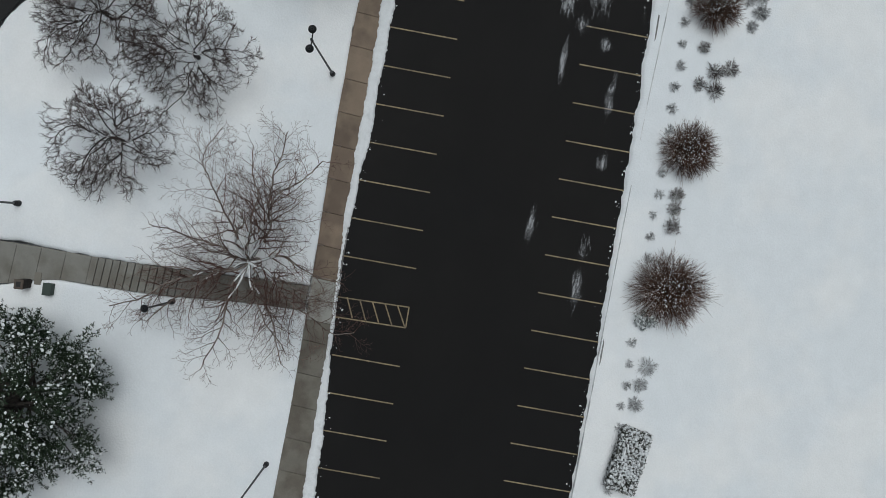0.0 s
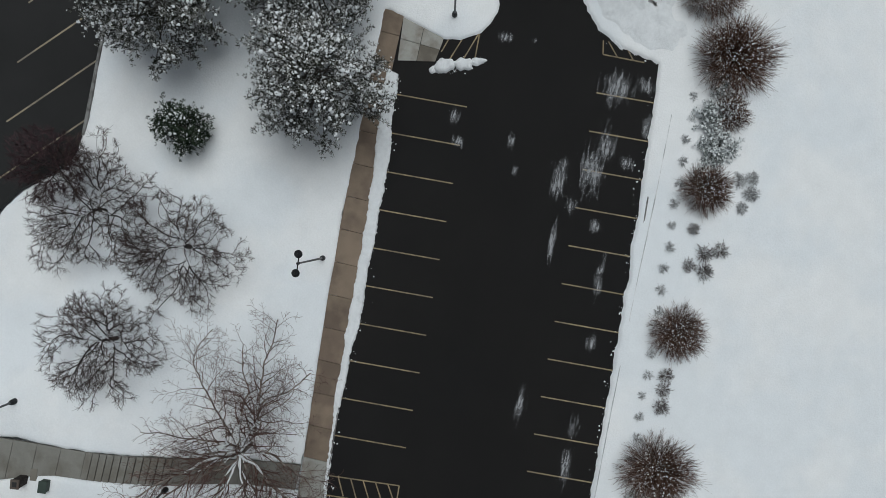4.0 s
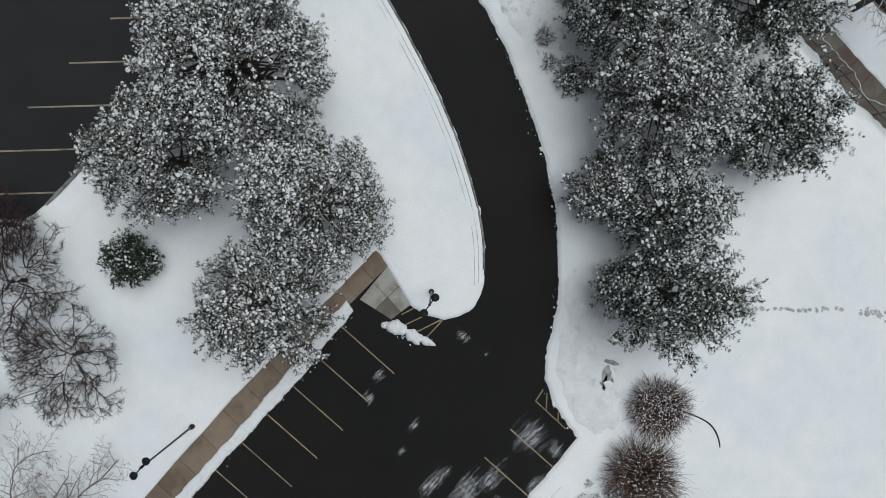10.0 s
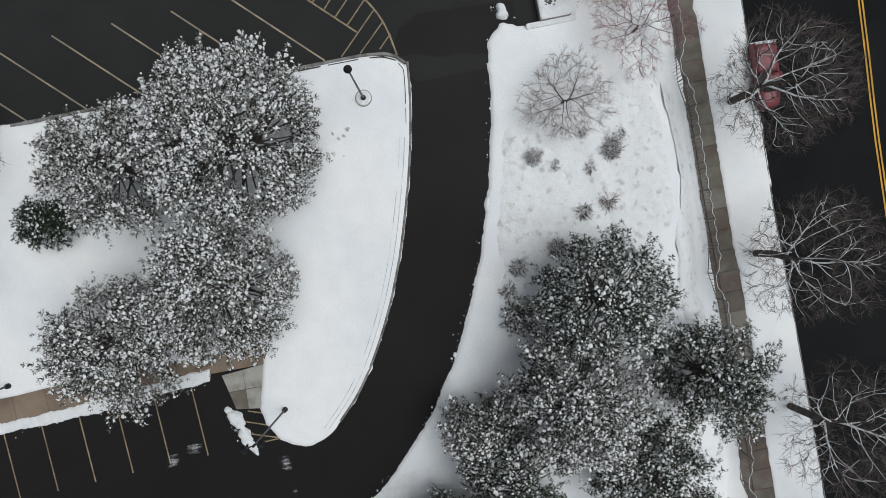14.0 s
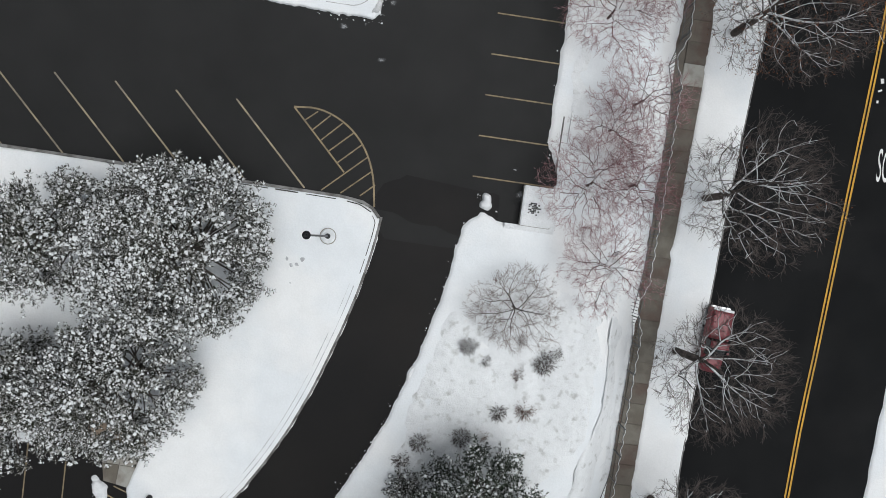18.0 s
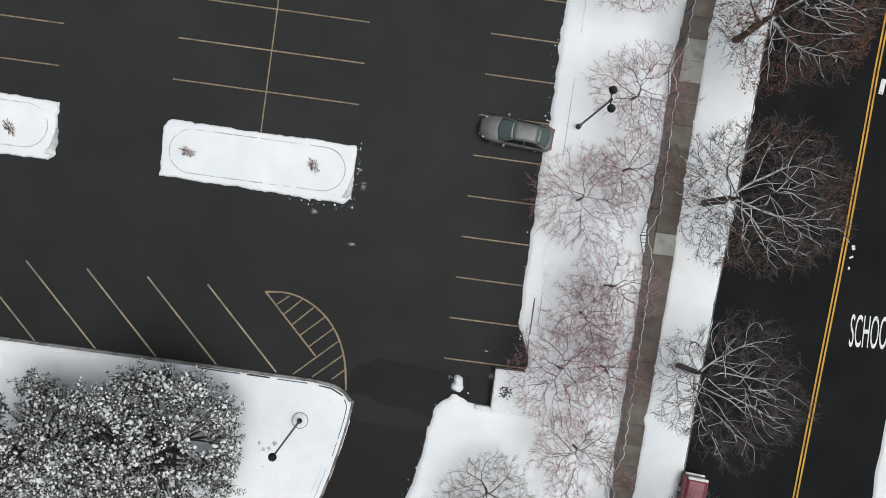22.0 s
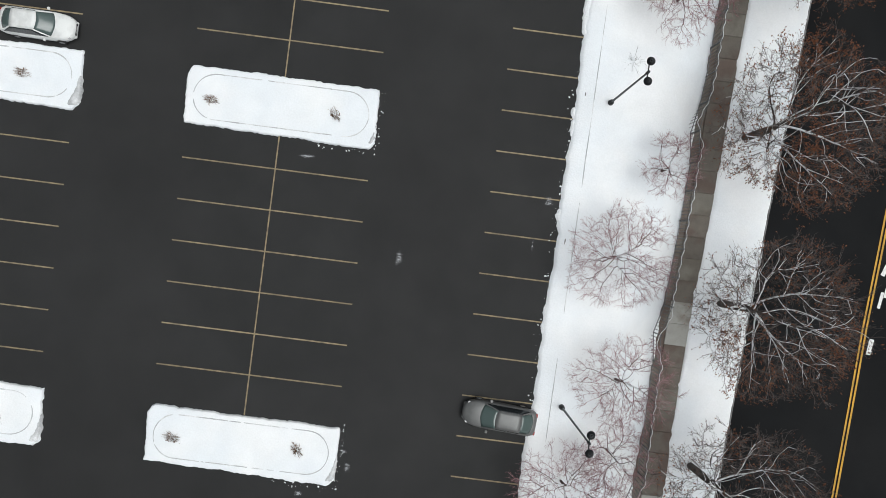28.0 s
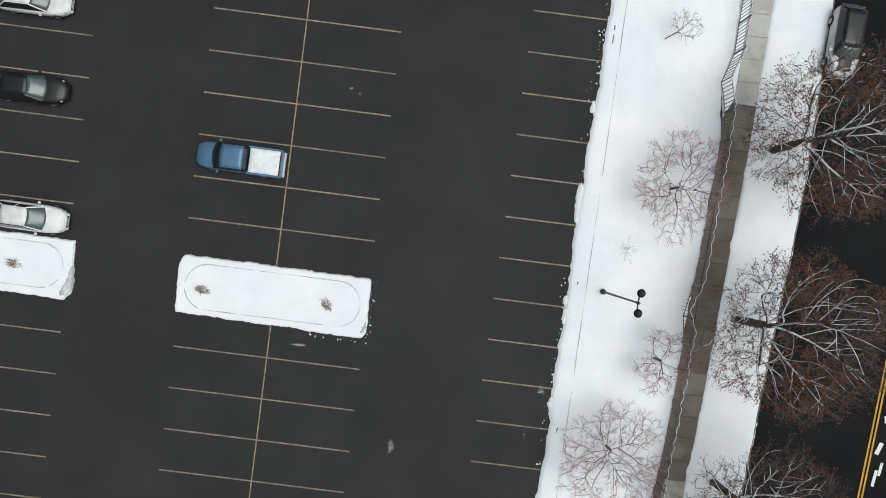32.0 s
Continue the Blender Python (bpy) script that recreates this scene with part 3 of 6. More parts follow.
def blotch(x, y, a, b, turn, seed, mat=FILM, depth=0.0, name="snow_patch", label="thin streak of leftover snow on black asphalt", lift=0.02):
    ring = []
    for k in range(28):
        w = 2 * math.pi * k / 28
        r = 1 + 0.45 * noise.noise((math.cos(w) * 1.5 + seed, math.sin(w) * 1.5, seed))
        px, py = a * r * math.cos(w), b * r * math.sin(w)
        c, s = math.cos(radians(turn)), math.sin(radians(turn))
        ring.append((x + px * c - py * s, y + px * s + py * c))
    ob = sheet(name, ring, mat, lift=lift, depth=depth, ragged=0.08 if not depth else 0.16, grid=0.35, edge=0.25, lumps=depth * 0.6, lump_scale=2.0, seed=seed, step=0.15, thing=False)
    return tagged(ob, label, "snow", "snow patches", "structure")


for i, (x, y, a, b, turn) in enumerate(((-14.1, -51.1, 1.7, 0.45, 18), (-18.0, -51.7, 1.7, 0.22, 8), (-15.7, -52.4, 0.7, 0.35, 20), (-12.9, -53.2, 2.4, 0.6, 22), (-10.6, -53.7, 1.7, 0.6, 14), (-6.8, -53.4, 1.5, 0.9, 40), (-6.3, -55.2, 0.9, 0.5, 60), (-12.1, -47.3, 0.7, 0.25, 10), (-14.1, -48.0, 0.45, 0.2, 0), (-11.4, -43.1, 0.6, 0.35, 30), (-13.0, -43.6, 0.6, 0.3, 60), (-5.3, -45.1, 0.6, 0.35, 70), (-29.9, -52.2, 1.6, 0.28, 4), (-20.3, -55.5, 1.7, 0.3, 4), (-30.6, -56.2, 1.2, 0.3, 5), (-33.2, -56.3, 1.7, 0.4, 3), (-9.0, -56.2, 0.9, 0.5, 30), (-11.8, -55.4, 0.5, 0.5, 0), (-16.5, -54.2, 0.5, 0.4, 0), (-5.0, -47.2, 0.3, 0.15, 0), (-24.5, -56.0, 0.8, 0.35, 10))):
    blotch(x, y, a * 1.5, b * 1.7, turn, 20 + i)
for i, (x, y, a, b, turn) in enumerate(((7.15, -5.3, 0.35, 0.55, 20), (6.9, -4.4, 0.3, 0.3, 0), (4.2, -7.45, 0.42, 0.3, 10), (5.6, -7.1, 0.2, 0.2, 0), (7.0, -9.3, 0.6, 0.16, 15), (3.95, 31.95, 0.35, 0.22, 30), (3.3, 32.2, 0.25, 0.15, 0), (1.8, 15.0, 0.8, 0.3, 0), (18.3, 14.0, 0.6, 0.5, 80), (17.6, -16.9, 0.9, 0.5, 30), (16.8, -15.2, 0.3, 0.14, 0), (17.6, 11.0, 0.1, 0.7, 0), (8.9, 9.0, 0.4, 0.9, 5))):
    blotch(x, y, a, b, turn, 60 + i, label="faint leftover of grey slush on dark asphalt")
for i, (x, y, a, b, turn, up) in enumerate(((-8.15, -41.6, 0.95, 0.42, -68, 0.22), (-7.75, -42.9, 0.9, 0.34, -75, 0.2), (-7.35, -43.75, 0.5, 0.22, -70, 0.14), (-8.6, -40.9, 0.3, 0.25, 0, 0.14))):
    blotch(x, y, a, b, turn, 91 + 7 * i, ROUGH_SNOW, up, "snow_heap", "small ploughed heap of snow by the hatched corner", 0.0)
blotch(15.2, -17.6, 0.4, 0.55, 0, 93, ROUGH_SNOW, 0.3, "snow_heap", "lone lump of ploughed snow on asphalt", 0.0)
blotch(17.0, -17.2, 0.55, 0.9, 20, 94, FILM, 0.0, "snow_patch", "slush smeared beside the utility box", 0.03)
for k, y in enumerate((-7.0, -2.0, 6.2, 13.0, 19.5, 26.5, 33.0)):
    blotch(19.15 + 0.006 * y, y, 0.2 + 0.1 * (k % 2), 0.5 + 0.5 * (k % 3), 2, 95 + k, ROUGH_SNOW, 0.1, "snow_heap", "ragged ploughed snow along the lot's edge", 0.0)

# trampled, plant-strewn snow between drive and fence
tagged(sheet("snow_rough_bed", rounded([(13.6, -25.5), (17.5, -23), (21.5, -22), (24.3, -24), (24.5, -32), (23, -36), (17, -38), (11.5, -38.5), (11.5, -34), (13.6, -25.5)], 1)[:-1], FIELD_SNOW, lift=0.16, depth=0.05, ragged=0.3, grid=0.45, edge=0.5, lumps=0.22, lump_scale=0.9, seed=41, step=0.4, thing=False), "lumpy snow over low plants beside the drive", "snow", kind="structure")
tagged(sheet("snow_rough_bank", [(fence_x(y) - 0.15, y) for y in np.arange(-50, -20, 1.5)] + [(25.6, -21.5), (24.9, -24.5), (25.6, -30.5), (24.2, -34), (23.6, -39), (24.5, -50)], FIELD_SNOW, lift=0.15, depth=0.05, ragged=0.2, grid=0.45, edge=0.4, lumps=0.12, lump_scale=2.2, seed=42, step=0.4, thing=False), "speckled snow over low growth on the bank", "snow", kind="structure")
for i, (x, y, a, b) in enumerate(((20.6, -8.9, 0.9, 2.6), (24.6, -12.5, 0.8, 2.5), (24.4, -22.0, 1.0, 2.5), (21.6, -13.5, 0.9, 1.6))):
    blotch(x, y, a, b, 3, 131 + i, FIELD_SNOW, 0.04, "snow_patch", "speckled snow over low stems under the trees", 0.19)
pe = polyline(DRIVE_EAST, 1.35)
for k, p in enumerate(pe[2:-4]):
    if k % 5 in (0, 1, 3):
        blotch(p[0] + 0.2 + 0.12 * math.sin(k * 2.3), p[1] - 0.1 + 0.3 * math.cos(k * 2.9), 0.6 + 0.35 * math.sin(k * 1.3), 0.15, 42 + 35 * smooth01(k / 22), 150 + k, ROUGH_SNOW, 0.12, "snow_heap", "ragged ploughed snow along the drive's edge", 0.0)
pw = np.array([p for p in DRIVE_WEST if p[0] > -1.9 and p[1] < -24])
for off, h in ((0.42, 0.222), (0.72, 0.216)):
    kerb("plough_streak", pw + np.array([-off, off * 0.35]), 0.05, h, GREY_SNOW, 0.0, "grey streak scraped by the plough in the snow")["category"] = "snow"
kerb("plough_streak_south", [(-7.8, -57.5), (-14, -57.82), (-19.7, -57.98), (-28.3, -58.4), (-33, -58.66), (-48, -59.5)], 0.07, 0.21, GREY_SNOW, 0.0, "grey streak scraped by the plough in the snow")["category"] = "snow"
kerb("plough_streak_east", [(20.0, -13), (20.2, 0), (20.45, 20), (20.7, 42)], 0.06, 0.215, GREY_SNOW, 0.0, "grey streak scraped by the plough in the snow")["category"] = "snow"


# Dark ribbons, broken at random, along the kerb's snow edge.
DARK_GAP = material("dark_kerb_gap", (0.045, 0.042, 0.040), 0.8, vary=0.3, scale=3.0, fine=30.0, bump=0.3, second=(0.10, 0.095, 0.09), mixscale=2.0)
edge_line = polyline(list(np.array([(-2.0, -18.75), (5.5, -18.85), (6.9, -19.0), (7.7, -19.4), (8.05, -20.0)])) + [tuple(p + np.array([-0.38, 0.1])) for p in DRIVE_WEST[::-1] if -31 < p[1] < -20.4], 0.25)
re_ = random.Random(12)
k = 0
while k < len(edge_line) - 6:
    n = re_.randint(4, 18)
    if re_.random() < 0.75:
        kerb("kerb_gap", edge_line[k:k + n + 1], 0.03 + 0.05 * re_.random(), 0.236, DARK_GAP, 0.0, "dark gap between kerb and snow", 0.25)
    k += n + re_.randint(1, 3)


# ---- plants ----
def leafy(name, dark, pale, share, rough=0.8):
    """Foliage or twigs whose pieces differ one by one: a share of them is dusted pale."""
    m = bpy.data.materials.new(name)
    m.use_nodes = True
    n, l = m.node_tree.nodes, m.node_tree.links
    b = n["Principled BSDF"]
    b.inputs["Roughness"].default_value = rough
    b.inputs["Specular IOR Level"].default_value = 0.2
    geo, ramp, tex, mix = n.new("ShaderNodeNewGeometry"), n.new("ShaderNodeMapRange"), n.new("ShaderNodeTexNoise"), n.new("ShaderNodeMix")
    mix.data_type = "RGBA"
    ramp.inputs["From Min"].default_value, ramp.inputs["From Max"].default_value = 1 - share - 0.15, 1 - share + 0.25
    l.new(geo.outputs["Random Per Island"], ramp.inputs["Value"])
    l.new(ramp.outputs[0], mix.inputs[0])
    mix.inputs[6].default_value, mix.inputs[7].default_value = (*dark, 1), (*pale, 1)
    tex.inputs["Scale"].default_value, tex.inputs["Detail"].default_value = 0.9, 4.0
    l.new(geo.outputs["Position"], tex.inputs["Vector"])
    span, out = n.new("ShaderNodeMapRange"), n.new("ShaderNodeVectorMath")
    span.inputs["From Min"].default_value, span.inputs["From Max"].default_value = 0.3, 0.7
    span.inputs["To Min"].default_value, span.inputs["To Max"].default_value = 0.7, 1.3
    out.operation = "SCALE"
    l.new(tex.outputs["Fac"], span.inputs["Value"])
    l.new(mix.outputs[2], out.inputs[0])
    l.new(span.outputs[0], out.inputs["Scale"])
    l.new(out.outputs[0], b.inputs["Base Color"])
    return m


NEEDLES = leafy("frosted_pine_needles", (0.036, 0.038, 0.028), (0.42, 0.42, 0.41), 0.40)
GREEN_NEEDLES = leafy("green_pine_needles", (0.024, 0.034, 0.021), (0.36, 0.375, 0.36), 0.32)
DARK_NEEDLES = leafy("dark_conifer_needles", (0.018, 0.030, 0.016), (0.16, 0.19, 0.15), 0.12)
TREE_SNOW = material("snow_on_branches", (0.80, 0.82, 0.84), 0.9, vary=0.06, scale=6.0, fine=40.0, bump=0.3, second=(0.70, 0.72, 0.74), mixscale=3.0, spec=0.1)
BARK = material("grey_bark", (0.085, 0.072, 0.062), 0.95, vary=0.35, scale=4.0, fine=50.0, bump=0.6, second=(0.045, 0.038, 0.034), mixscale=3.0)
BIRCH_BARK = material("pale_birch_bark", (0.26, 0.225, 0.20), 0.9, vary=0.3, scale=4.0, fine=50.0, bump=0.4, second=(0.085, 0.06, 0.05), mixscale=1.6)
DARK_BARK = material("dark_wet_bark", (0.040, 0.033, 0.031), 0.95, vary=0.3, scale=5.0, fine=60.0, bump=0.5, second=(0.024, 0.020, 0.019), mixscale=3.0)
GREY_TWIG = leafy("grey_brown_twigs", (0.085, 0.068, 0.062), (0.20, 0.18, 0.17), 0.25)
BROWN_TWIG = leafy("brown_birch_twigs", (0.095, 0.052, 0.043), (0.20, 0.135, 0.115), 0.3)
DARK_TWIG = leafy("dark_crabapple_twigs", (0.050, 0.034, 0.030), (0.115, 0.085, 0.078), 0.2)
RED_TWIG = leafy("reddish_twigs", (0.21, 0.088, 0.098), (0.43, 0.31, 0.32), 0.42)
SHRUB_TWIG = leafy("russet_shrub_stems", (0.092, 0.052, 0.039), (0.27, 0.18, 0.14), 0.30)
TUFT_TWIG = leafy("grey_dry_stems", (0.19, 0.185, 0.185), (0.52, 0.53, 0.54), 0.55)
RED_BARK = material("red_brown_bark", (0.13, 0.085, 0.08), 0.95, vary=0.3, scale=4.0, fine=50.0, bump=0.5, second=(0.08, 0.055, 0.052), mixscale=3.0)
PURPLE_TWIG = leafy("dark_purple_twigs", (0.045, 0.026, 0.030), (0.10, 0.06, 0.065), 0.25)
YOUNG_TWIG = leafy("tan_young_twigs", (0.14, 0.10, 0.085), (0.28, 0.23, 0.21), 0.35)
FROST = leafy("rimed_evergreen_leaves", (0.12, 0.14, 0.13), (0.62, 0.65, 0.66), 0.5)
RUST_TWIG = leafy("rusty_grass_stems", (0.13, 0.062, 0.032), (0.30, 0.20, 0.13), 0.35)
RUST_LEAF = leafy("withered_rust_leaves", (0.14, 0.050, 0.022), (0.24, 0.105, 0.055), 0.4)


def tubes(p0, p1, r0, r1, sides):
    p0, p1 = np.asarray(p0, float), np.asarray(p1, float)
    d = p1 - p0
    d /= np.maximum(np.linalg.norm(d, axis=1), 1e-9)[:, None]
    ref = np.where(np.abs(d[:, 2:3]) > 0.9, [[1.0, 0, 0]], [[0, 0, 1.0]])
    u = np.cross(d, ref)
    u /= np.linalg.norm(u, axis=1)[:, None]
    v = np.cross(d, u)
    a = np.arange(sides) * 2 * np.pi / sides
    ring = np.cos(a)[None, :, None] * u[:, None] + np.sin(a)[None, :, None] * v[:, None]
    verts = np.stack([p0[:, None] + ring * np.asarray(r0)[:, None, None], p1[:, None] + ring * np.asarray(r1)[:, None, None]], 1)
    i = np.arange(sides)
    j = (i + 1) % sides
    tri = np.concatenate([np.stack([i, j, sides + j], 1), np.stack([i, sides + j, sides + i], 1)])
    return verts.reshape(-1, 3), (tri[None] + (np.arange(len(p0)) * 2 * sides)[:, None, None]).reshape(-1, 3)


def colonise(rng, goals, stalk, step, kill, sway=0.25, keep=0.55, turns=150):
    """Branches growing step by step towards goal points in the crown; returns nodes and parents."""
    nodes = [np.array(p, float) for p in stalk]
    parent = [-1] + list(range(len(stalk) - 1))
    head = [np.array([0, 0, 1.0])] * len(stalk)
    kids = [1] * (len(stalk) - 1) + [0]
    goals = np.array(goals)
    square = (goals**2).sum(1)

    def far(some, f):
        return np.sqrt(np.maximum(square[some][:, None] + (f**2).sum(1)[None] - 2 * goals[some] @ f.T, 0))

    gap = far(np.arange(len(goals)), np.array(nodes))
    near, dist = gap.argmin(1), gap.min(1)
    alive = np.ones(len(goals), bool)
    for _ in range(turns):
        pull = {}
        for g in np.nonzero(alive)[0]:
            pull.setdefault(near[g], []).append(g)
        fresh = []
        for k, gs in pull.items():
            if kids[k] >= (6 if k < len(stalk) else 3):
                alive[[g for g in gs]] = rng.uniform(size=len(gs)) > 0.15
                continue
            d = goals[gs] - nodes[k]
            d = (d / np.maximum(np.linalg.norm(d, axis=1), 1e-6)[:, None]).mean(0)
            d = d / max(np.linalg.norm(d), 1e-6) + head[k] * (keep if k >= len(stalk) else 0.2) + rng.normal(0, sway, 3)
            d /= np.linalg.norm(d)
            kids[k] += 1
            nodes.append(nodes[k] + d * step)
            parent.append(k)
            head.append(d)
            kids.append(0)
            fresh.append(len(nodes) - 1)
        if not fresh:
            break
        f = np.array([nodes[k] for k in fresh])
        live = np.nonzero(alive)[0]
        gap = far(live, f)
        m = gap.argmin(1)
        best = gap[np.arange(len(live)), m]
        closer = best < dist[live]
        near[live[closer]] = np.array(fresh)[m[closer]]
        dist[live[closer]] = best[closer]
        alive &= dist > kill
        if not alive.any():
            break
    return np.array(nodes), np.array(parent), np.array(head)


def bare_tree(x, y, seed, label, name, twig, bark, crown, goals=700, trunk=0.14, fork=1.2, step=0.32, kill=0.42, snow=0.02, leaves=0, fine=(0.3, 2.4), group="", clump=0.0, lean=(0, 0), sway=0.25, tip=0.0075, curl=0.35, rise=0.25, hollow=0.35, keep=0.55, slim=0.42, uneven=0.3):
    """A leafless tree. crown: radius, half height and height of its middle; fine: length and number of twigs at each branch end."""
    rng = np.random.RandomState(seed)
    root = tagged(new(name), label, "tree", group)
    root.matrix_basis = pose(*spot(x, y, 0.12))
    wide, tall, mid = crown
    pts = []
    while len(pts) < goals:
        d = rng.normal(size=3)
        d[2] = d[2] if d[2] > 0 else d[2] * 0.6
        d /= np.linalg.norm(d)
        edge = 1 + uneven * noise.noise((d[0] * 1.6 + seed, d[1] * 1.6, d[2] * 1.6))
        p = d * (hollow + (1 - hollow) * rng.uniform() ** 0.6) * edge * (wide, wide, tall) + (lean[0], lean[1], mid)
        if p[2] > fork * 0.8 and (not clump or noise.noise((p[0] * 0.75 + seed, p[1] * 0.75, p[2] * 0.6)) > rng.normal(clump - 0.3, 0.12)):
            pts.append(p)
    stalk = [(0.02 * k, 0.01 * k, -0.15 + (fork + 0.15) * k / 4) for k in range(5)]
    node, par, head = colonise(rng, pts, stalk, step, kill, sway, keep)
    n = len(node)
    area = np.zeros(n)
    count = np.bincount(par[1:], minlength=n)
    area[count == 0] = 1.0
    for k in range(n - 1, 0, -1):
        area[par[k]] += area[k]
    thick = tip * area**slim
    thick *= 1 + (trunk / thick[0] - 1) * np.clip((thick - tip) / (thick[0] - tip), 0, 1)
    for _ in range(2):
        move = node.copy()
        inner = np.nonzero((count == 1) & (par >= 0))[0]
        kid = np.zeros(n, int)
        kid[par[1:]] = np.arange(1, n)
        move[inner] = node[inner] * 0.5 + (node[par[inner]] + node[kid[inner]]) * 0.25
        node = move
    a, e = node[par[1:]], node[1:]
    r0, r1 = np.minimum(thick[par[1:]], thick[1:] * 1.35), thick[1:]
    ids = np.arange(1, n)
    stem = ids < 5
    child(new("trunk", raw_mesh("trunk", *tubes(a[stem], e[stem], thick[par[1:]][stem] * 1.0, r1[stem], 8), bark, True)), root)
    used = stem.copy()
    children = [[] for _ in range(n)]
    for k in range(1, n):
        children[par[k]].append(k)
    starts = [k for q in range(5) for k in children[q] if k >= 5]
    starts += [k for s_ in list(starts) for k in children[s_]]
    for k in sorted(starts, key=lambda q: -thick[q])[:9]:
        chain = []
        while k and thick[k] > tip * 3 and not used[k - 1]:
            chain.append(k - 1)
            used[k - 1] = True
            k = max(children[k], key=lambda q: thick[q]) if children[k] else 0
        if chain:
            child(new("limb", raw_mesh("limb", *tubes(a[chain], e[chain], r0[chain], r1[chain], 6), bark, True)), root)
    big = ~used & (r1 > tip * 2.2)
    if big.any():
        child(new("branchwork", raw_mesh("branchwork", *tubes(a[big], e[big], r0[big], r1[big], 5), bark, True)), root)["kind"] = "stuff"
    small = ~used & ~big
    ta, te, t0, t1 = [a[small]], [e[small]], [r0[small]], [r1[small]]
    fl, fc = fine
    spots = np.nonzero(r1 < tip * 1.5)[0]
    reps = (fc + rng.uniform(size=len(spots))).astype(int)
    at = np.repeat(spots, reps)
    m = len(at)
    p = a[at] + (e[at] - a[at]) * rng.uniform(0.2, 1.0, (m, 1))
    d = head[1:][at] + rng.normal(0, 0.5, (m, 3))
    out = p - np.array((lean[0], lean[1], mid))
    d += 0.35 * out / np.maximum(np.linalg.norm(out, axis=1), 0.1)[:, None]
    long_ = fl * rng.uniform(0.5, 1.2, (m, 1))
    for seg_ in range(2):
        d /= np.linalg.norm(d, axis=1)[:, None]
        q = p + d * long_ / 2
        ta.append(p), te.append(q), t0.append(np.full(m, tip * (0.85 - 0.15 * seg_))), t1.append(np.full(m, tip * (0.75 - 0.15 * seg_)))
        p = q
        d = d + rng.normal(0, curl, (m, 3))
        d[:, 2] += rise
    tw = child(new("twig_mass", raw_mesh("twig_mass", *tubes(np.concatenate(ta), np.concatenate(te), np.concatenate(t0), np.concatenate(t1), 3), twig)), root)
    tw["kind"] = "stuff"
    if snow:
        flat = np.abs(e[:, 2] - a[:, 2]) / step
        on = (r1 > snow) & (flat < 0.93) & ~stem
        if on.any():
            lift = np.c_[np.zeros((on.sum(), 2)), r1[on] * 0.62]
            child(new("snow_lining", raw_mesh("snow_lining", *tubes(a[on] + lift, e[on] + lift, r0[on] * 0.78, r1[on] * 0.78, 5), TREE_SNOW, True)), root, "white snow lying along the limbs")["kind"] = "stuff"
    if leaves:
        tips = p
        heart = tips[rng.randint(0, len(tips), 7)]
        odds = np.exp(-np.min(np.linalg.norm(tips[:, None] - heart[None], axis=2), axis=1) / 1.2) + 0.07
        c = tips[rng.choice(len(tips), leaves, p=odds / odds.sum())] + rng.normal(0, 0.08, (leaves, 3))
        blades(root, "withered_foliage", c, rng, 0.07, RUST_LEAF, "withered rust-brown leaves still hanging on")
    return root


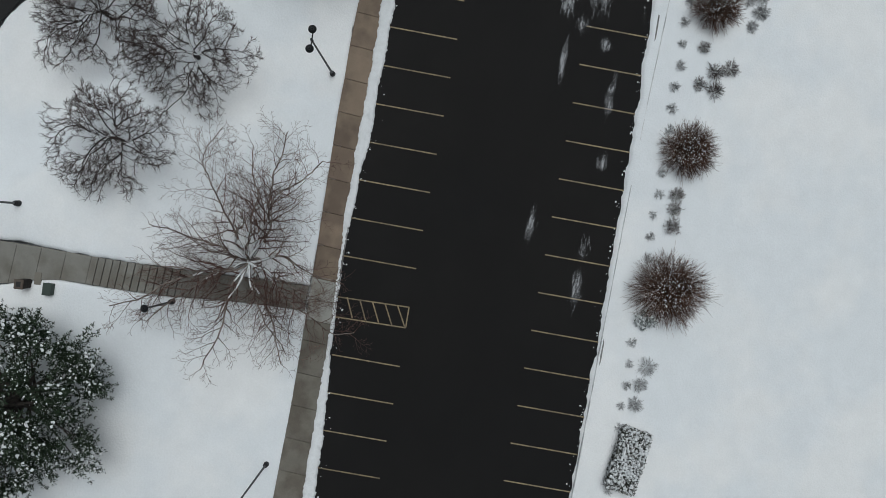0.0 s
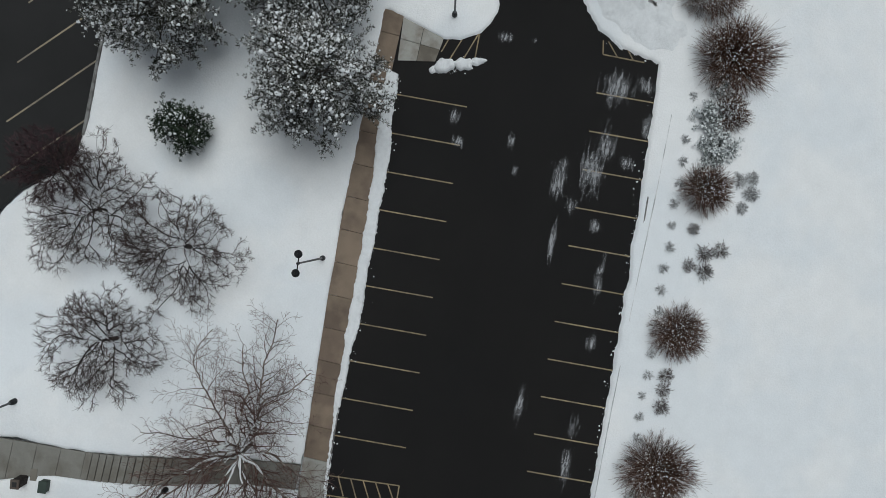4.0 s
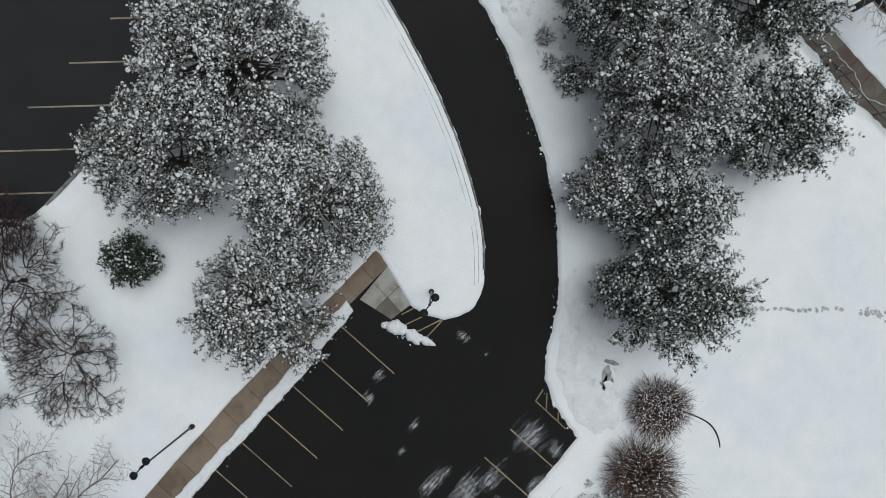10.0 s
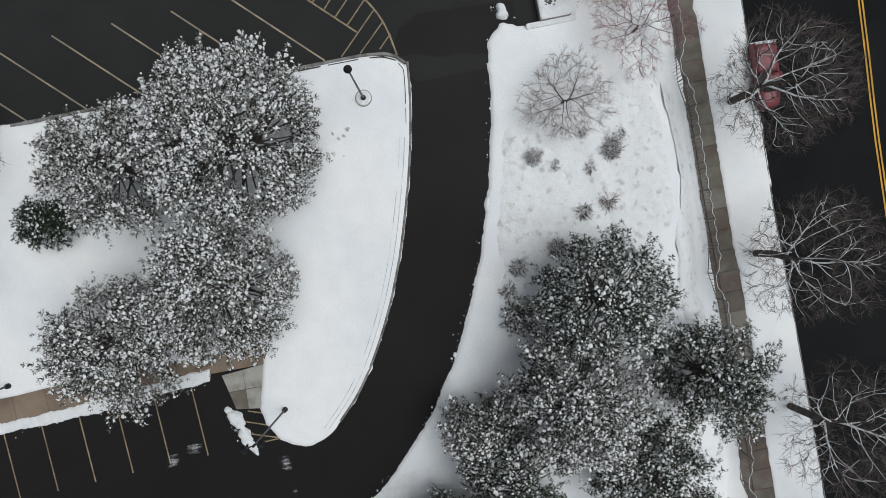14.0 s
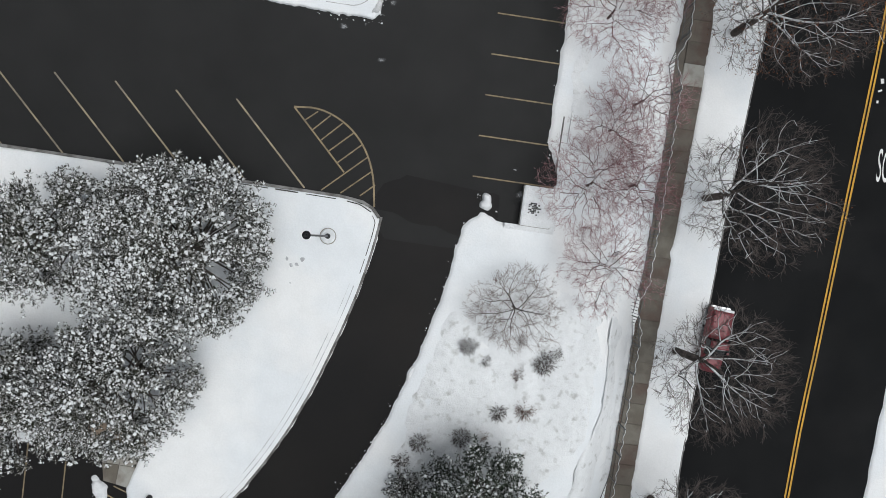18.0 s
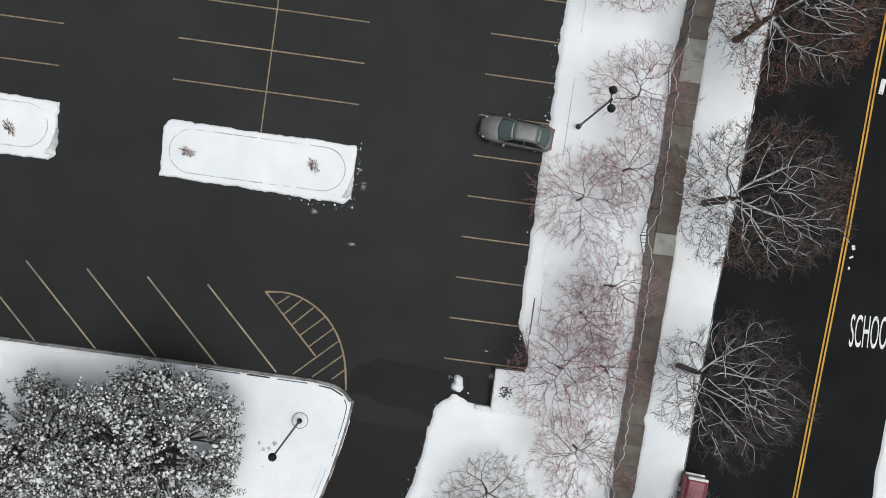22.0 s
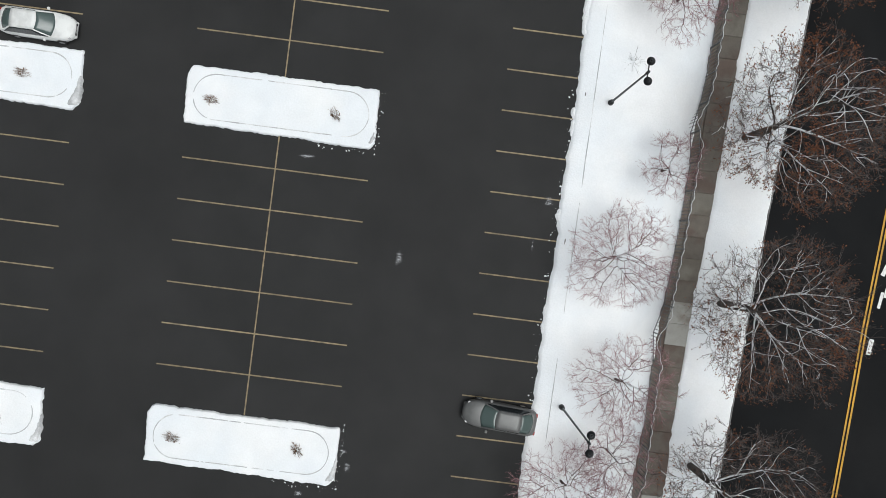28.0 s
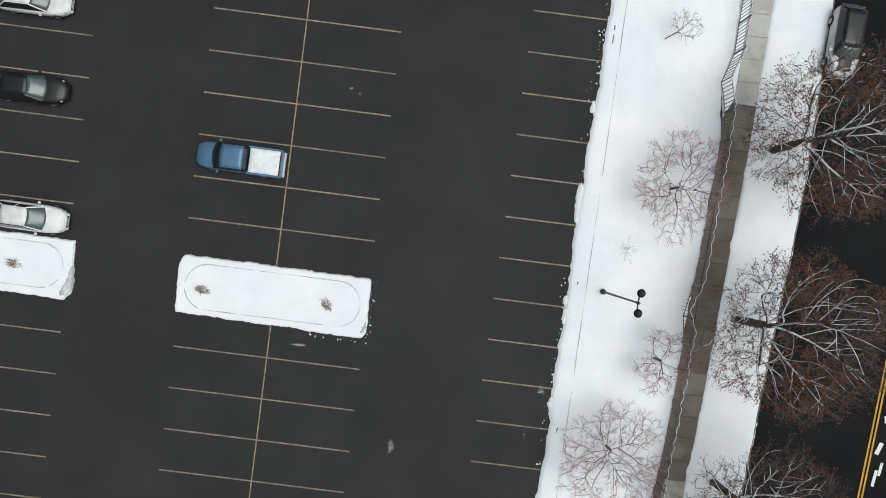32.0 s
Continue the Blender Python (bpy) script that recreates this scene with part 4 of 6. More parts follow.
def grown_tree(x, y, seed, label, name, twig, bark, crown, limbs=10, trunk=0.2, fork=1.0, gaps=(0.45, 0.4, 0.3), sway=0.12, rise=0.03, lean=(0.0, 0.0), low=0.2, tip=0.006, snow=0.02, leaves=0, group="", reachy=0.55):
    """A leafless tree grown branch by branch: limbs fan out from the fork and each level carries shorter ones. crown: radius and height above the fork; gaps: metres between the side branches of each level."""
    rng = np.random.RandomState(seed)
    root = tagged(new(name), label, "tree", group)
    root.matrix_basis = pose(*spot(x, y, 0.12))
    wide, tall = crown
    ends = []
    parts = {"limb": [], "branchwork": [], "twig_mass": []}
    lined = []

    def grow(p, d, length, r, level, store):
        step = 0.32 if level == 0 else 0.22 if level == 1 else 0.15
        n = max(2, int(length / step))
        step = length / n
        due = gaps[level] * rng.uniform(0.6, 1.4) if level < len(gaps) else 1e9
        if level == 0:
            due += 0.12 * length
        side = 1 if rng.uniform() < 0.5 else -1
        kids, aim = [], d
        for k in range(n):
            d = 0.86 * d + 0.14 * aim + rng.normal(0, sway, 3) + np.array([0, 0, rise])
            d = d / np.linalg.norm(d)
            q = p + d * step
            r2 = max(tip, r * (1 - 1.3 / n))
            store.append((p, q, r, r2))
            if r2 > snow and abs(d[2]) < 0.9:
                lined.append((p, q, r, r2))
            t = (k + 1) / n
            due -= step
            while due < 0:
                side = -side
                turn = side * rng.uniform(0.5, 1.0)
                c, w = math.cos(turn), math.sin(turn)
                f = np.array([d[0] * c - d[1] * w, d[0] * w + d[1] * c, d[2] + rng.normal(0.08, 0.3)])
                kids.append((q, f / np.linalg.norm(f), (length * reachy * (1.05 - 0.65 * t) + 0.1) * rng.uniform(0.55, 1.15), max(tip, r2 * 0.62)))
                due += gaps[level] * rng.uniform(0.6, 1.4)
            p, r = q, r2
        if level >= 2:
            ends.append(p)
        for q, f, l, rr in kids:
            if l > 0.12:
                grow(q, f, l, rr, level + 1, parts["branchwork"] if level == 0 else parts["twig_mass"])

    top = np.array([0.03, 0.02, fork])
    for k in range(limbs):
        az, el = k * 2.39996 + rng.uniform(-0.3, 0.3), math.asin(min(0.97, low + (1 - low) * ((k + 0.5) / limbs) ** 1.5))
        d = np.array([math.cos(az) * math.cos(el), math.sin(az) * math.cos(el), math.sin(el)])
        reach = 1 / math.sqrt((math.cos(el) / wide) ** 2 + (math.sin(el) / tall) ** 2)
        end = d * reach * rng.uniform(0.85, 1.1) + np.array([lean[0], lean[1], 0.0])
        length = float(np.linalg.norm(end))
        store = []
        grow(top - np.array([0, 0, 0.3 * fork * rng.uniform()]), end / length, length, trunk * rng.uniform(0.38, 0.6), 0, store)
        parts["limb"].append(store)

    def tube_mesh(title, rows, sides, mat):
        a, e, r0, r1 = (np.array(c) for c in zip(*rows))
        return new(title, raw_mesh(title, *tubes(a, e, r0, r1, sides), mat, True))

    child(tube_mesh("trunk", [(np.array([0, 0, -0.2]), top * 0.5, trunk * 1.25, trunk), (top * 0.5, top, trunk, trunk * 0.8)], 9, bark), root)
    for store in parts["limb"]:
        child(tube_mesh("limb", store, 6, bark), root)
    child(tube_mesh("branchwork", parts["branchwork"], 4, twig), root)["kind"] = "stuff"
    child(tube_mesh("twig_mass", parts["twig_mass"], 3, twig), root)["kind"] = "stuff"
    if lined:
        rows = [(a + np.array([0, 0, r0 * 0.6]), e + np.array([0, 0, r1 * 0.6]), r0 * 0.8, r1 * 0.8) for a, e, r0, r1 in lined]
        child(tube_mesh("snow_lining", rows, 5, TREE_SNOW), root, "white snow lying along the limbs")["kind"] = "stuff"
    if leaves:
        tips = np.array(ends)
        heart = tips[rng.randint(0, len(tips), 7)]
        odds = np.exp(-np.min(np.linalg.norm(tips[:, None] - heart[None], axis=2), axis=1) / 1.2) + 0.07
        c = tips[rng.choice(len(tips), leaves, p=odds / odds.sum())] + rng.normal(0, 0.12, (leaves, 3))
        blades(root, "withered_foliage", c, rng, 0.07, RUST_LEAF, "withered rust-brown leaves still hanging on")
    return root


def blades(root, name, centres, rng, size, mat, label=""):
    n = len(centres)
    u = rng.normal(size=(n, 3))
    u /= np.linalg.norm(u, axis=1)[:, None]
    w = np.cross(u, rng.normal(size=(n, 3)))
    w /= np.linalg.norm(w, axis=1)[:, None]
    s = size * rng.uniform(0.6, 1.3, n)[:, None]
    fold = np.cross(u, w) * s * 0.25
    v = np.stack([centres - u * s, centres + w * s * 0.5 + fold, centres + u * s, centres - w * s * 0.5 + fold], 1).reshape(-1, 3)
    t = (np.array([[0, 1, 2], [0, 2, 3]])[None] + (np.arange(n) * 4)[:, None, None]).reshape(-1, 3)
    child(new(name, raw_mesh(name, v, t, mat)), root, label)["kind"] = "stuff"


ICO = bmesh.new()
bmesh.ops.create_icosphere(ICO, subdivisions=1, radius=1.0)
BALL_V = np.array([tuple(v.co) for v in ICO.verts])
BALL_T = np.array([[v.index for v in f.verts] for f in ICO.faces])
ICO.free()
DOME = (np.array([(math.cos(k * math.pi / 3), math.sin(k * math.pi / 3), -0.25) for k in range(6)] + [(0.5 * math.cos(k * 2.0944 + 0.3), 0.5 * math.sin(k * 2.0944 + 0.3), 0.55) for k in range(3)]), np.array([(0, 1, 6), (1, 2, 6), (2, 7, 6), (2, 3, 7), (3, 4, 7), (4, 8, 7), (4, 5, 8), (5, 0, 8), (0, 6, 8), (6, 7, 8)]))
OCTA = (np.array([(1.0, 0, 0), (0, 1, 0), (-1, 0, 0), (0, -1, 0), (0, 0, 1)]), np.array([(0, 1, 4), (1, 2, 4), (2, 3, 4), (3, 0, 4)]))


def tufts(rng, centres, normals, size, blade_count=9, spread=1.0):
    """Sprays of needle blades at many places at once."""
    n = len(centres)
    ref = np.where(np.abs(normals[:, 2:3]) > 0.9, [[1.0, 0, 0]], [[0, 0, 1.0]])
    u = np.cross(normals, ref)
    u /= np.linalg.norm(u, axis=1)[:, None]
    w = np.cross(normals, u)
    k = blade_count
    az = rng.uniform(0, 2 * np.pi, (n, 1)) + np.arange(k)[None] * 2.4 + rng.uniform(-0.3, 0.3, (n, k))
    el = rng.uniform(0.05, 1.25, (n, k))
    d = (np.cos(az) * np.cos(el) * spread)[..., None] * u[:, None] + (np.sin(az) * np.cos(el) * spread)[..., None] * w[:, None] + np.sin(el)[..., None] * normals[:, None]
    side = np.cross(d, normals[:, None] + 0.01)
    side /= np.maximum(np.linalg.norm(side, axis=2), 1e-6)[..., None]
    s = (size[:, None] * rng.uniform(0.7, 1.15, (n, k)))[..., None]
    c = centres[:, None]
    mid = c + d * s * 0.55
    v = np.stack([np.broadcast_to(c, mid.shape), mid + side * s * 0.13, c + d * s, mid - side * s * 0.13], 2).reshape(-1, 3)
    t = (np.array([[0, 1, 2], [0, 2, 3]])[None] + (np.arange(n * k) * 4)[:, None, None]).reshape(-1, 3)
    return v, t


def caps(rng, centres, size, flat=0.5, shape=None):
    n = len(centres)
    ICO_V, ICO_T = shape or (BALL_V, BALL_T)
    turn = rng.uniform(0, 2 * np.pi, n)
    c, s = np.cos(turn)[:, None], np.sin(turn)[:, None]
    lump = ICO_V[None] * rng.uniform(0.55, 1.4, (n, len(ICO_V), 1))
    x, y, z = lump[..., 0] * rng.uniform(0.6, 1.25, (n, 1)), lump[..., 1], lump[..., 2] * flat
    v = np.stack([x * c - y * s, x * s + y * c, z], 2) * size[:, None, None] + centres[:, None]
    t = (ICO_T[None] + (np.arange(n) * len(ICO_V))[:, None, None]).reshape(-1, 3)
    return v.reshape(-1, 3), t


def pine(x, y, radius, height, seed, label, snowy=0.8, mat=None, density=1.0, low=0.14, group="snowy pines", name="pine_tree", size=0.24, pads=None, category="tree", ragged=1.0, waist=0.42):
    """An evergreen: boughs in a spiral up the trunk, each a fan of shoots, each shoot a row of needle tufts with a clump of snow on it."""
    rng = np.random.RandomState(seed)
    root = tagged(new(name), label, category, group)
    root.matrix_basis = pose(*spot(x, y, 0.1))
    n = pads or int(18 + radius * radius * 3.0)
    centres, outward, ends = [], [], []
    limbs = []
    for k in range(n):
        h = min(low + (1 - low) * (k + 0.5) / n + rng.uniform(-0.05, 0.05), 0.985)
        if h > waist:
            reach = radius * math.sqrt(max(0.0, 1 - ((h - waist) / (1.01 - waist)) ** 2))
        else:
            reach = radius * (0.72 + 0.28 * h / waist)
        az = k * 2.39996 + rng.uniform(-0.3, 0.3)
        pr = rng.uniform(0.7, 1.2) * min(0.6 + 0.14 * radius, radius * 0.62)
        reach *= 1 + 0.10 * ragged * noise.noise((math.cos(az) * 1.7 + seed, math.sin(az) * 1.7, h * 2.5))
        rr = max(reach * rng.uniform(1.0 - 0.22 * ragged, 1.0 + 0.10 * ragged) - pr, 0.0)
        c = np.array([rr * math.cos(az), rr * math.sin(az), h * height - 0.25])
        limbs.append(c)
        crest = max(0.0, 1 - rr / max(radius * 0.6, 0.1))
        for _ in range(int((8 + 9 * pr) * density)):
            phi = az + (rng.normal(0, 0.78 - 0.32 * ragged) if rng.uniform() > crest else rng.uniform(-math.pi, math.pi))
            d = np.array([math.cos(phi), math.sin(phi), 0.0])
            long_ = pr * (rng.uniform(0.5, 0.95) if rng.uniform() < 0.75 else rng.uniform(0.95, 1.05 + 0.42 * ragged))
            start = c + np.array([rng.normal(0, 0.2 * pr), rng.normal(0, 0.2 * pr), rng.normal(0, 0.22)])
            m = max(2, int(long_ / (0.24 * size / 0.24)))
            t = (np.arange(m) + rng.uniform(0.1, 0.9)) / m
            p = start + d * (t * long_)[:, None] + np.array([0, 0, 1.0]) * (0.32 * pr * t * (1.2 - t) * 1.6 - 0.10 * t)[:, None] + rng.normal(0, 0.045, (m, 3))
            nd = np.tile(d * 0.55 + np.array([0, 0, 0.85]), (m, 1)) + rng.normal(0, 0.28, (m, 3))
            centres.append(p)
            outward.append(nd / np.linalg.norm(nd, axis=1)[:, None])
            ends.append(t)
    c, nd, along = np.concatenate(centres), np.concatenate(outward), np.concatenate(ends)
    s = size * rng.uniform(0.75, 1.25, len(c))
    child(new("needle_foliage", raw_mesh("needle_foliage", *tufts(rng, c, nd, s, 8), mat or NEEDLES)), root)["kind"] = "stuff"
    patch = np.array([noise.noise((p[0] * 0.55 + seed, p[1] * 0.55, p[2] * 0.55)) for p in c])
    odds = snowy * np.clip(0.72 + 0.9 * patch, 0.12, 1.0) * (0.6 + 0.4 * along)
    keep = (rng.uniform(size=len(c)) < odds) & (nd[:, 2] > 0.25)
    spots_, big = c[keep] + nd[keep] * s[keep][:, None] * 0.5, s[keep] * rng.uniform(0.22, 0.50, keep.sum())
    bits = rng.uniform(size=len(c)) < 0.75 * snowy
    crumbs_ = c[bits] + nd[bits] * s[bits][:, None] * 0.55 + rng.normal(0, 0.42, (bits.sum(), 3)) * s[bits][:, None]
    v, t = caps(rng, np.concatenate([spots_, crumbs_]), np.concatenate([big, s[bits] * rng.uniform(0.12, 0.26, bits.sum())]), 0.75, DOME)
    child(new("snow_cover", raw_mesh("snow_cover", v, t, TREE_SNOW, True)), root, "clumps of snow on the needle tips")["kind"] = "stuff"
    tv, tt = tubes([(0, 0, -0.3), (0, 0, height * 0.5)], [(0, 0, height * 0.5), (0.1, 0, height * 0.93)], [0.045 * radius + 0.06, 0.03 * radius + 0.04], [0.03 * radius + 0.04, 0.03], 8)
    child(new("trunk", raw_mesh("trunk", tv, tt, BARK, True)), root)
    foot = [np.array([0, 0, max(0.2, p[2] - 0.35 * math.hypot(p[0], p[1]) * 0.6)]) for p in limbs]
    for a, b in zip(foot, limbs):
        child(new("limb", raw_mesh("limb", *tubes([a], [b], [0.02 * radius], [0.02], 5), BARK, True)), root)
    return root


def shrub(x, y, radius, height, seed, label, mat=SHRUB_TWIG, stems=260, snow=0.25, name="shrub", group="round shrubs", fat=1.0, fork=2.2):
    """A many-stemmed bush: stems fan out from one foot and fork near their tips."""
    rng = np.random.RandomState(seed)
    root = tagged(new(name), label, "shrub", group)
    root.matrix_basis = pose(*spot(x, y, 0.12))
    a, e, r0, r1 = [], [], [], []
    for k in range(stems):
        az, el = rng.uniform(0, 2 * np.pi), math.asin(rng.uniform(0.06, 1.0))
        d = np.array([math.cos(az) * math.cos(el), math.sin(az) * math.cos(el), math.sin(el)])
        full = np.array([radius, radius, height]) * rng.uniform(0.72, 1.05)
        full *= 1 + 0.16 * noise.noise((math.cos(az) * 2 + seed, math.sin(az) * 2, el))
        p = np.array([rng.normal(0, 0.05 * radius), rng.normal(0, 0.05 * radius), 0.0])
        for i in range(3):
            q = d * full * ((i + 1) / 3) + rng.normal(0, 0.035 * radius, 3)
            a.append(p), e.append(q), r0.append(0.012 - 0.003 * i), r1.append(0.009 - 0.002 * i)
            if i:
                for _ in range(int(fork) + (rng.uniform() < fork % 1)):
                    w = p + (q - p) * rng.uniform(0.1, 0.9)
                    f = w + (d * full * 0.26 + rng.normal(0, 0.09 * radius, 3)) * rng.uniform(0.5, 1.0)
                    a.append(w), e.append(f), r0.append(0.008), r1.append(0.005)
            p = q
    a, e = np.array(a), np.array(e)
    a[:, 2], e[:, 2] = np.maximum(a[:, 2], 0), np.maximum(e[:, 2], 0.02)
    child(new("stem_mass", raw_mesh("stem_mass", *tubes(a, e, np.array(r0) * fat, np.array(r1) * fat, 3), mat)), root)["kind"] = "stuff"
    if snow:
        tips = e[rng.uniform(size=len(e)) < snow * 0.35]
        v, t = caps(rng, tips, rng.uniform(0.02, 0.05, len(tips)) * (0.7 + 0.2 * radius), 0.8, OCTA)
        child(new("snow_dusting", raw_mesh("snow_dusting", v, t, TREE_SNOW, True)), root, "flecks of snow on the stems")["kind"] = "stuff"
    return root


# pines by the park's drive
PINE = "dense pine with snow on every tuft"
pine(-2.6, -23.3, 5.6, 11.4, 101, "broad dense pine with snow on every tuft", 0.95, ragged=0.4)
pine(-9.6, -23.5, 3.8, 10.4, 102, PINE + ", its needles grey-green", 0.7)
pine(-5.5, -32.1, 4.6, 11.0, 103, PINE + " near the sidewalk", 0.95, ragged=0.5)
pine(-12.2, -34.2, 4.2, 10.4, 104, "tall pine with drooping snowy boughs over the sidewalk", 0.75, ragged=1.2)
pine(-16.3, -25.4, 1.85, 4.2, 105, "small round dark green conifer dotted with snow", 0.45, DARK_NEEDLES, 1.2, 0.05, size=0.2, group="small conifers", name="conifer", waist=0.5, ragged=0.5)
pine(-47.5, -23.8, 5.7, 8.0, 106, "wide dark spruce with snow-tipped boughs on the lawn", 0.5, DARK_NEEDLES, 0.9, waist=0.3)
# pines between the drive and the fence
pine(17.1, -36.8, 4.2, 11.0, 107, "dark green pine thinly capped with snow near the bank", 0.62, GREEN_NEEDLES, ragged=0.7)
pine(14.5, -42.9, 4.5, 10.4, 108, PINE + " in a tight clump", 0.82)
pine(23.3, -43.3, 3.7, 8.6, 109, "dark green pine with heavy snow clumps beside the fence", 0.55, GREEN_NEEDLES, ragged=1.2)
pine(18.6, -48.9, 3.9, 7.4, 110, "pine with open snow-laden boughs on the clump's edge", 0.62, GREEN_NEEDLES, ragged=1.2)
pine(8.3, -44.4, 2.6, 5.8, 111, "shorter grey-green pine leaning out towards the drive", 0.72, ragged=1.0)
pine(10.0, -48.2, 3.6, 8.6, 112, PINE + " inside a clump", 0.8, GREEN_NEEDLES, ragged=1.2)
pine(6.2, -51.8, 4.1, 10.2, 113, "pine with spreading snowy boughs above the open field", 0.75, GREEN_NEEDLES, ragged=1.3)
pine(4.7, -50.0, 2.0, 5.0, 114, "young pine with snow-dusted boughs by the drive", 0.7)
pine(12.6, -37.9, 1.5, 1.5, 115, "low spreading juniper half buried in snow", 0.7, None, 0.7, 0.02, size=0.2, group="low junipers", name="juniper", category="shrub")

# the birch over the steps, and the crabapples on the slope
grown_tree(-36.6, -34.6, 201, "wide bare birch with pale limbs over the steps", "birch_tree", BROWN_TWIG, BIRCH_BARK, (8.9, 4.2), 22, 0.22, 2.3, (0.42, 0.28, 0.21), 0.15, 0.004, (0.3, 0.15), 0.06, 0.008, 0.07, reachy=0.46)
for x, y, seed, r, label in ((-24.3, -27.8, 202, 3.8, "bare crabapple with dense dark curling twigs"), (-23.2, -21.9, 203, 3.9, "bare crabapple with a broad ragged crown"), (-31.0, -25.2, 204, 3.6, "bare crabapple with a dark tangled round crown")):
    bare_tree(x, y, seed, label, "crabapple_tree", DARK_TWIG, DARK_BARK, (r, 1.5, 2.4), 2300, 0.15, 0.9, 0.22, 0.22, 0.05, fine=(0.38, 5.2), group="bare crabapples", clump=0.28, sway=0.32, slim=0.32, tip=0.0096, curl=0.5, rise=0.2, keep=0.65, uneven=0.5)
bare_tree(-20.6, -18.2, 205, "dark purple-brown bare crabapple leaning over the lot", "crabapple_tree", PURPLE_TWIG, DARK_BARK, (2.6, 1.4, 2.3), 1500, 0.11, 0.8, 0.22, 0.22, 0.09, fine=(0.42, 5.0), group="bare crabapples", clump=0.2, sway=0.36, slim=0.32, tip=0.0115, curl=0.55, rise=0.2)
bare_tree(17.9, -24.3, 206, "small bare tree with thin brown twigs in snow", "young_tree", YOUNG_TWIG, BARK, (2.8, 1.3, 1.9), 800, 0.08, 0.6, 0.26, 0.26, 0, fine=(0.5, 4.6), keep=0.9, sway=0.17, tip=0.0064, curl=0.2, rise=0.1)

# red-twigged ornamental trees along the lot's strip
for i, (x, y, r) in enumerate(((21.45, -4.4, 3.2), (24.1, -9.8, 2.8), (21.65, -15.6, 3.4), (23.4, -20.7, 3.0), (23.05, 10.85, 3.3), (24.2, 2.8, 3.0), (25.1, 28.3, 3.1), (25.6, 17.0, 1.9), (22.6, -11.8, 2.5), (24.6, -15.2, 2.6), (24.3, -2.0, 2.4))):
    bare_tree(x, y, 220 + i, "low bare ornamental tree with reddish snow-flecked twigs", "ornamental_tree", RED_TWIG, RED_BARK, (r * 1.06, 1.4, 2.3), int(130 * r * r), 0.09, 0.8, 0.25, 0.25, 0.03, fine=(0.48, 4.0), group="ornamental trees", clump=0.12, sway=0.28, tip=0.0068, slim=0.36, curl=0.4, rise=0.2)
bare_tree(23.41, 38.00, 240, "spindly leaning bare sapling standing in smooth snow", "sapling", YOUNG_TWIG, RED_BARK, (1.05, 0.7, 1.5), 110, 0.035, 0.5, 0.2, 0.22, 0, fine=(0.35, 2.2), lean=(0.85, 0.55), keep=0.9, sway=0.15, tip=0.007, curl=0.2, rise=0.1)
shrub(22.7, 23.9, 0.9, 0.5, 241, "dry flattened stems poking through the snow", TUFT_TWIG, 24, 0.3, "dry_plant", "", 1.0, 1.5)

# street trees on the verge, the northern ones still with rust-brown leaves
for i, (x, y, r, leaves) in enumerate(((32.0, 31.9, 5.0, 7500), (31.5, 20.2, 5.0, 7500), (31.6, 8.6, 5.0, 4500), (31.1, -3.1, 5.0, 2000), (31.0, -14.9, 4.4, 60), (30.65, -26.1, 4.2, 0), (30.7, -37.3, 4.3, 0), (31.4, -49.2, 4.4, 0), (31.4, -60.0, 4.4, 0))):
    bare_tree(x, y, 260 + i, "tall bare street tree with snow-lined limbs" + (" and rusty leaves" if leaves > 300 else ""), "street_tree", GREY_TWIG, BARK, (r, 3.4, 6.8), 2300 if y > -30 else 1400, 0.26, 2.9, 0.40, 0.38, 0.015, leaves, (0.6, 3.1), "street trees", lean=(0.6, 0), sway=0.19, tip=0.0098, curl=0.25, rise=0.12, hollow=0.45, keep=0.95, slim=0.45)

# the planting bed south of the first lot: round shrubs, low evergreens, rows of dry tufts
RUSSET = "round leafless shrub of dense russet stems in snow"
for i, (x, y, r, h) in enumerate(((-31.9, -62.4, 2.5, 2.8), (-22.3, -61.4, 1.85, 2.2), (-12.3, -60.9, 1.65, 2.3), (-3.2, -60.6, 2.75, 3.0), (-6.9, -61.3, 1.3, 1.6), (0.9, -58.1, 2.2, 2.4))):
    shrub(x, y, r * 1.06, h, 300 + i, RUSSET if i != 4 else "small leafless shrub crusted with snow", SHRUB_TWIG, int(380 + 190 * r), 0.4 if i not in (4, 5) else 0.9, fork=3.0, fat=1.1)
for i, (x, y, r) in enumerate(((-25.4, -61.5, 0.62), (-26.4, -61.55, 0.6), (-27.6, -61.7, 0.7), (-16.5, -62.1, 0.75), (-16.1, -63.0, 0.65), (-17.8, -62.3, 0.7), (-17.6, -61.2, 0.55), (-15.05, -60.9, 0.5), (-13.0, -63.8, 0.45), (-11.8, -64.3, 0.5), (-11.1, -63.1, 0.6), (-10.8, -63.95, 0.55), (-11.8, -64.05, 0.6), (-12.9, -63.75, 0.42), (-37.5, -62.4, 0.75), (-38.8, -62.2, 0.6), (-40.2, -62.2, 0.6))):
    shrub(x, y, r, r * 0.9, 320 + i, "knee-high grey bush rimed with snow", DARK_TWIG if i < 8 else TUFT_TWIG, 110, 0.8, "bush", "rimed bushes", 1.2, 2.5)
for i, (x, y, r, h) in enumerate(((-7.4, -60.1, 1.25, 0.9), (-9.4, -61.0, 1.6, 0.9), (-5.2, -60.3, 0.9, 0.8), (-34.3, -61.4, 0.85, 0.7))):
    pine(x, y, r, h, 345 + i, "low evergreen shrub buried in white snow", 1.0, FROST, 0.8, 0.02, "snowy evergreen shrubs", "evergreen_shrub", 0.22, 16, "shrub")
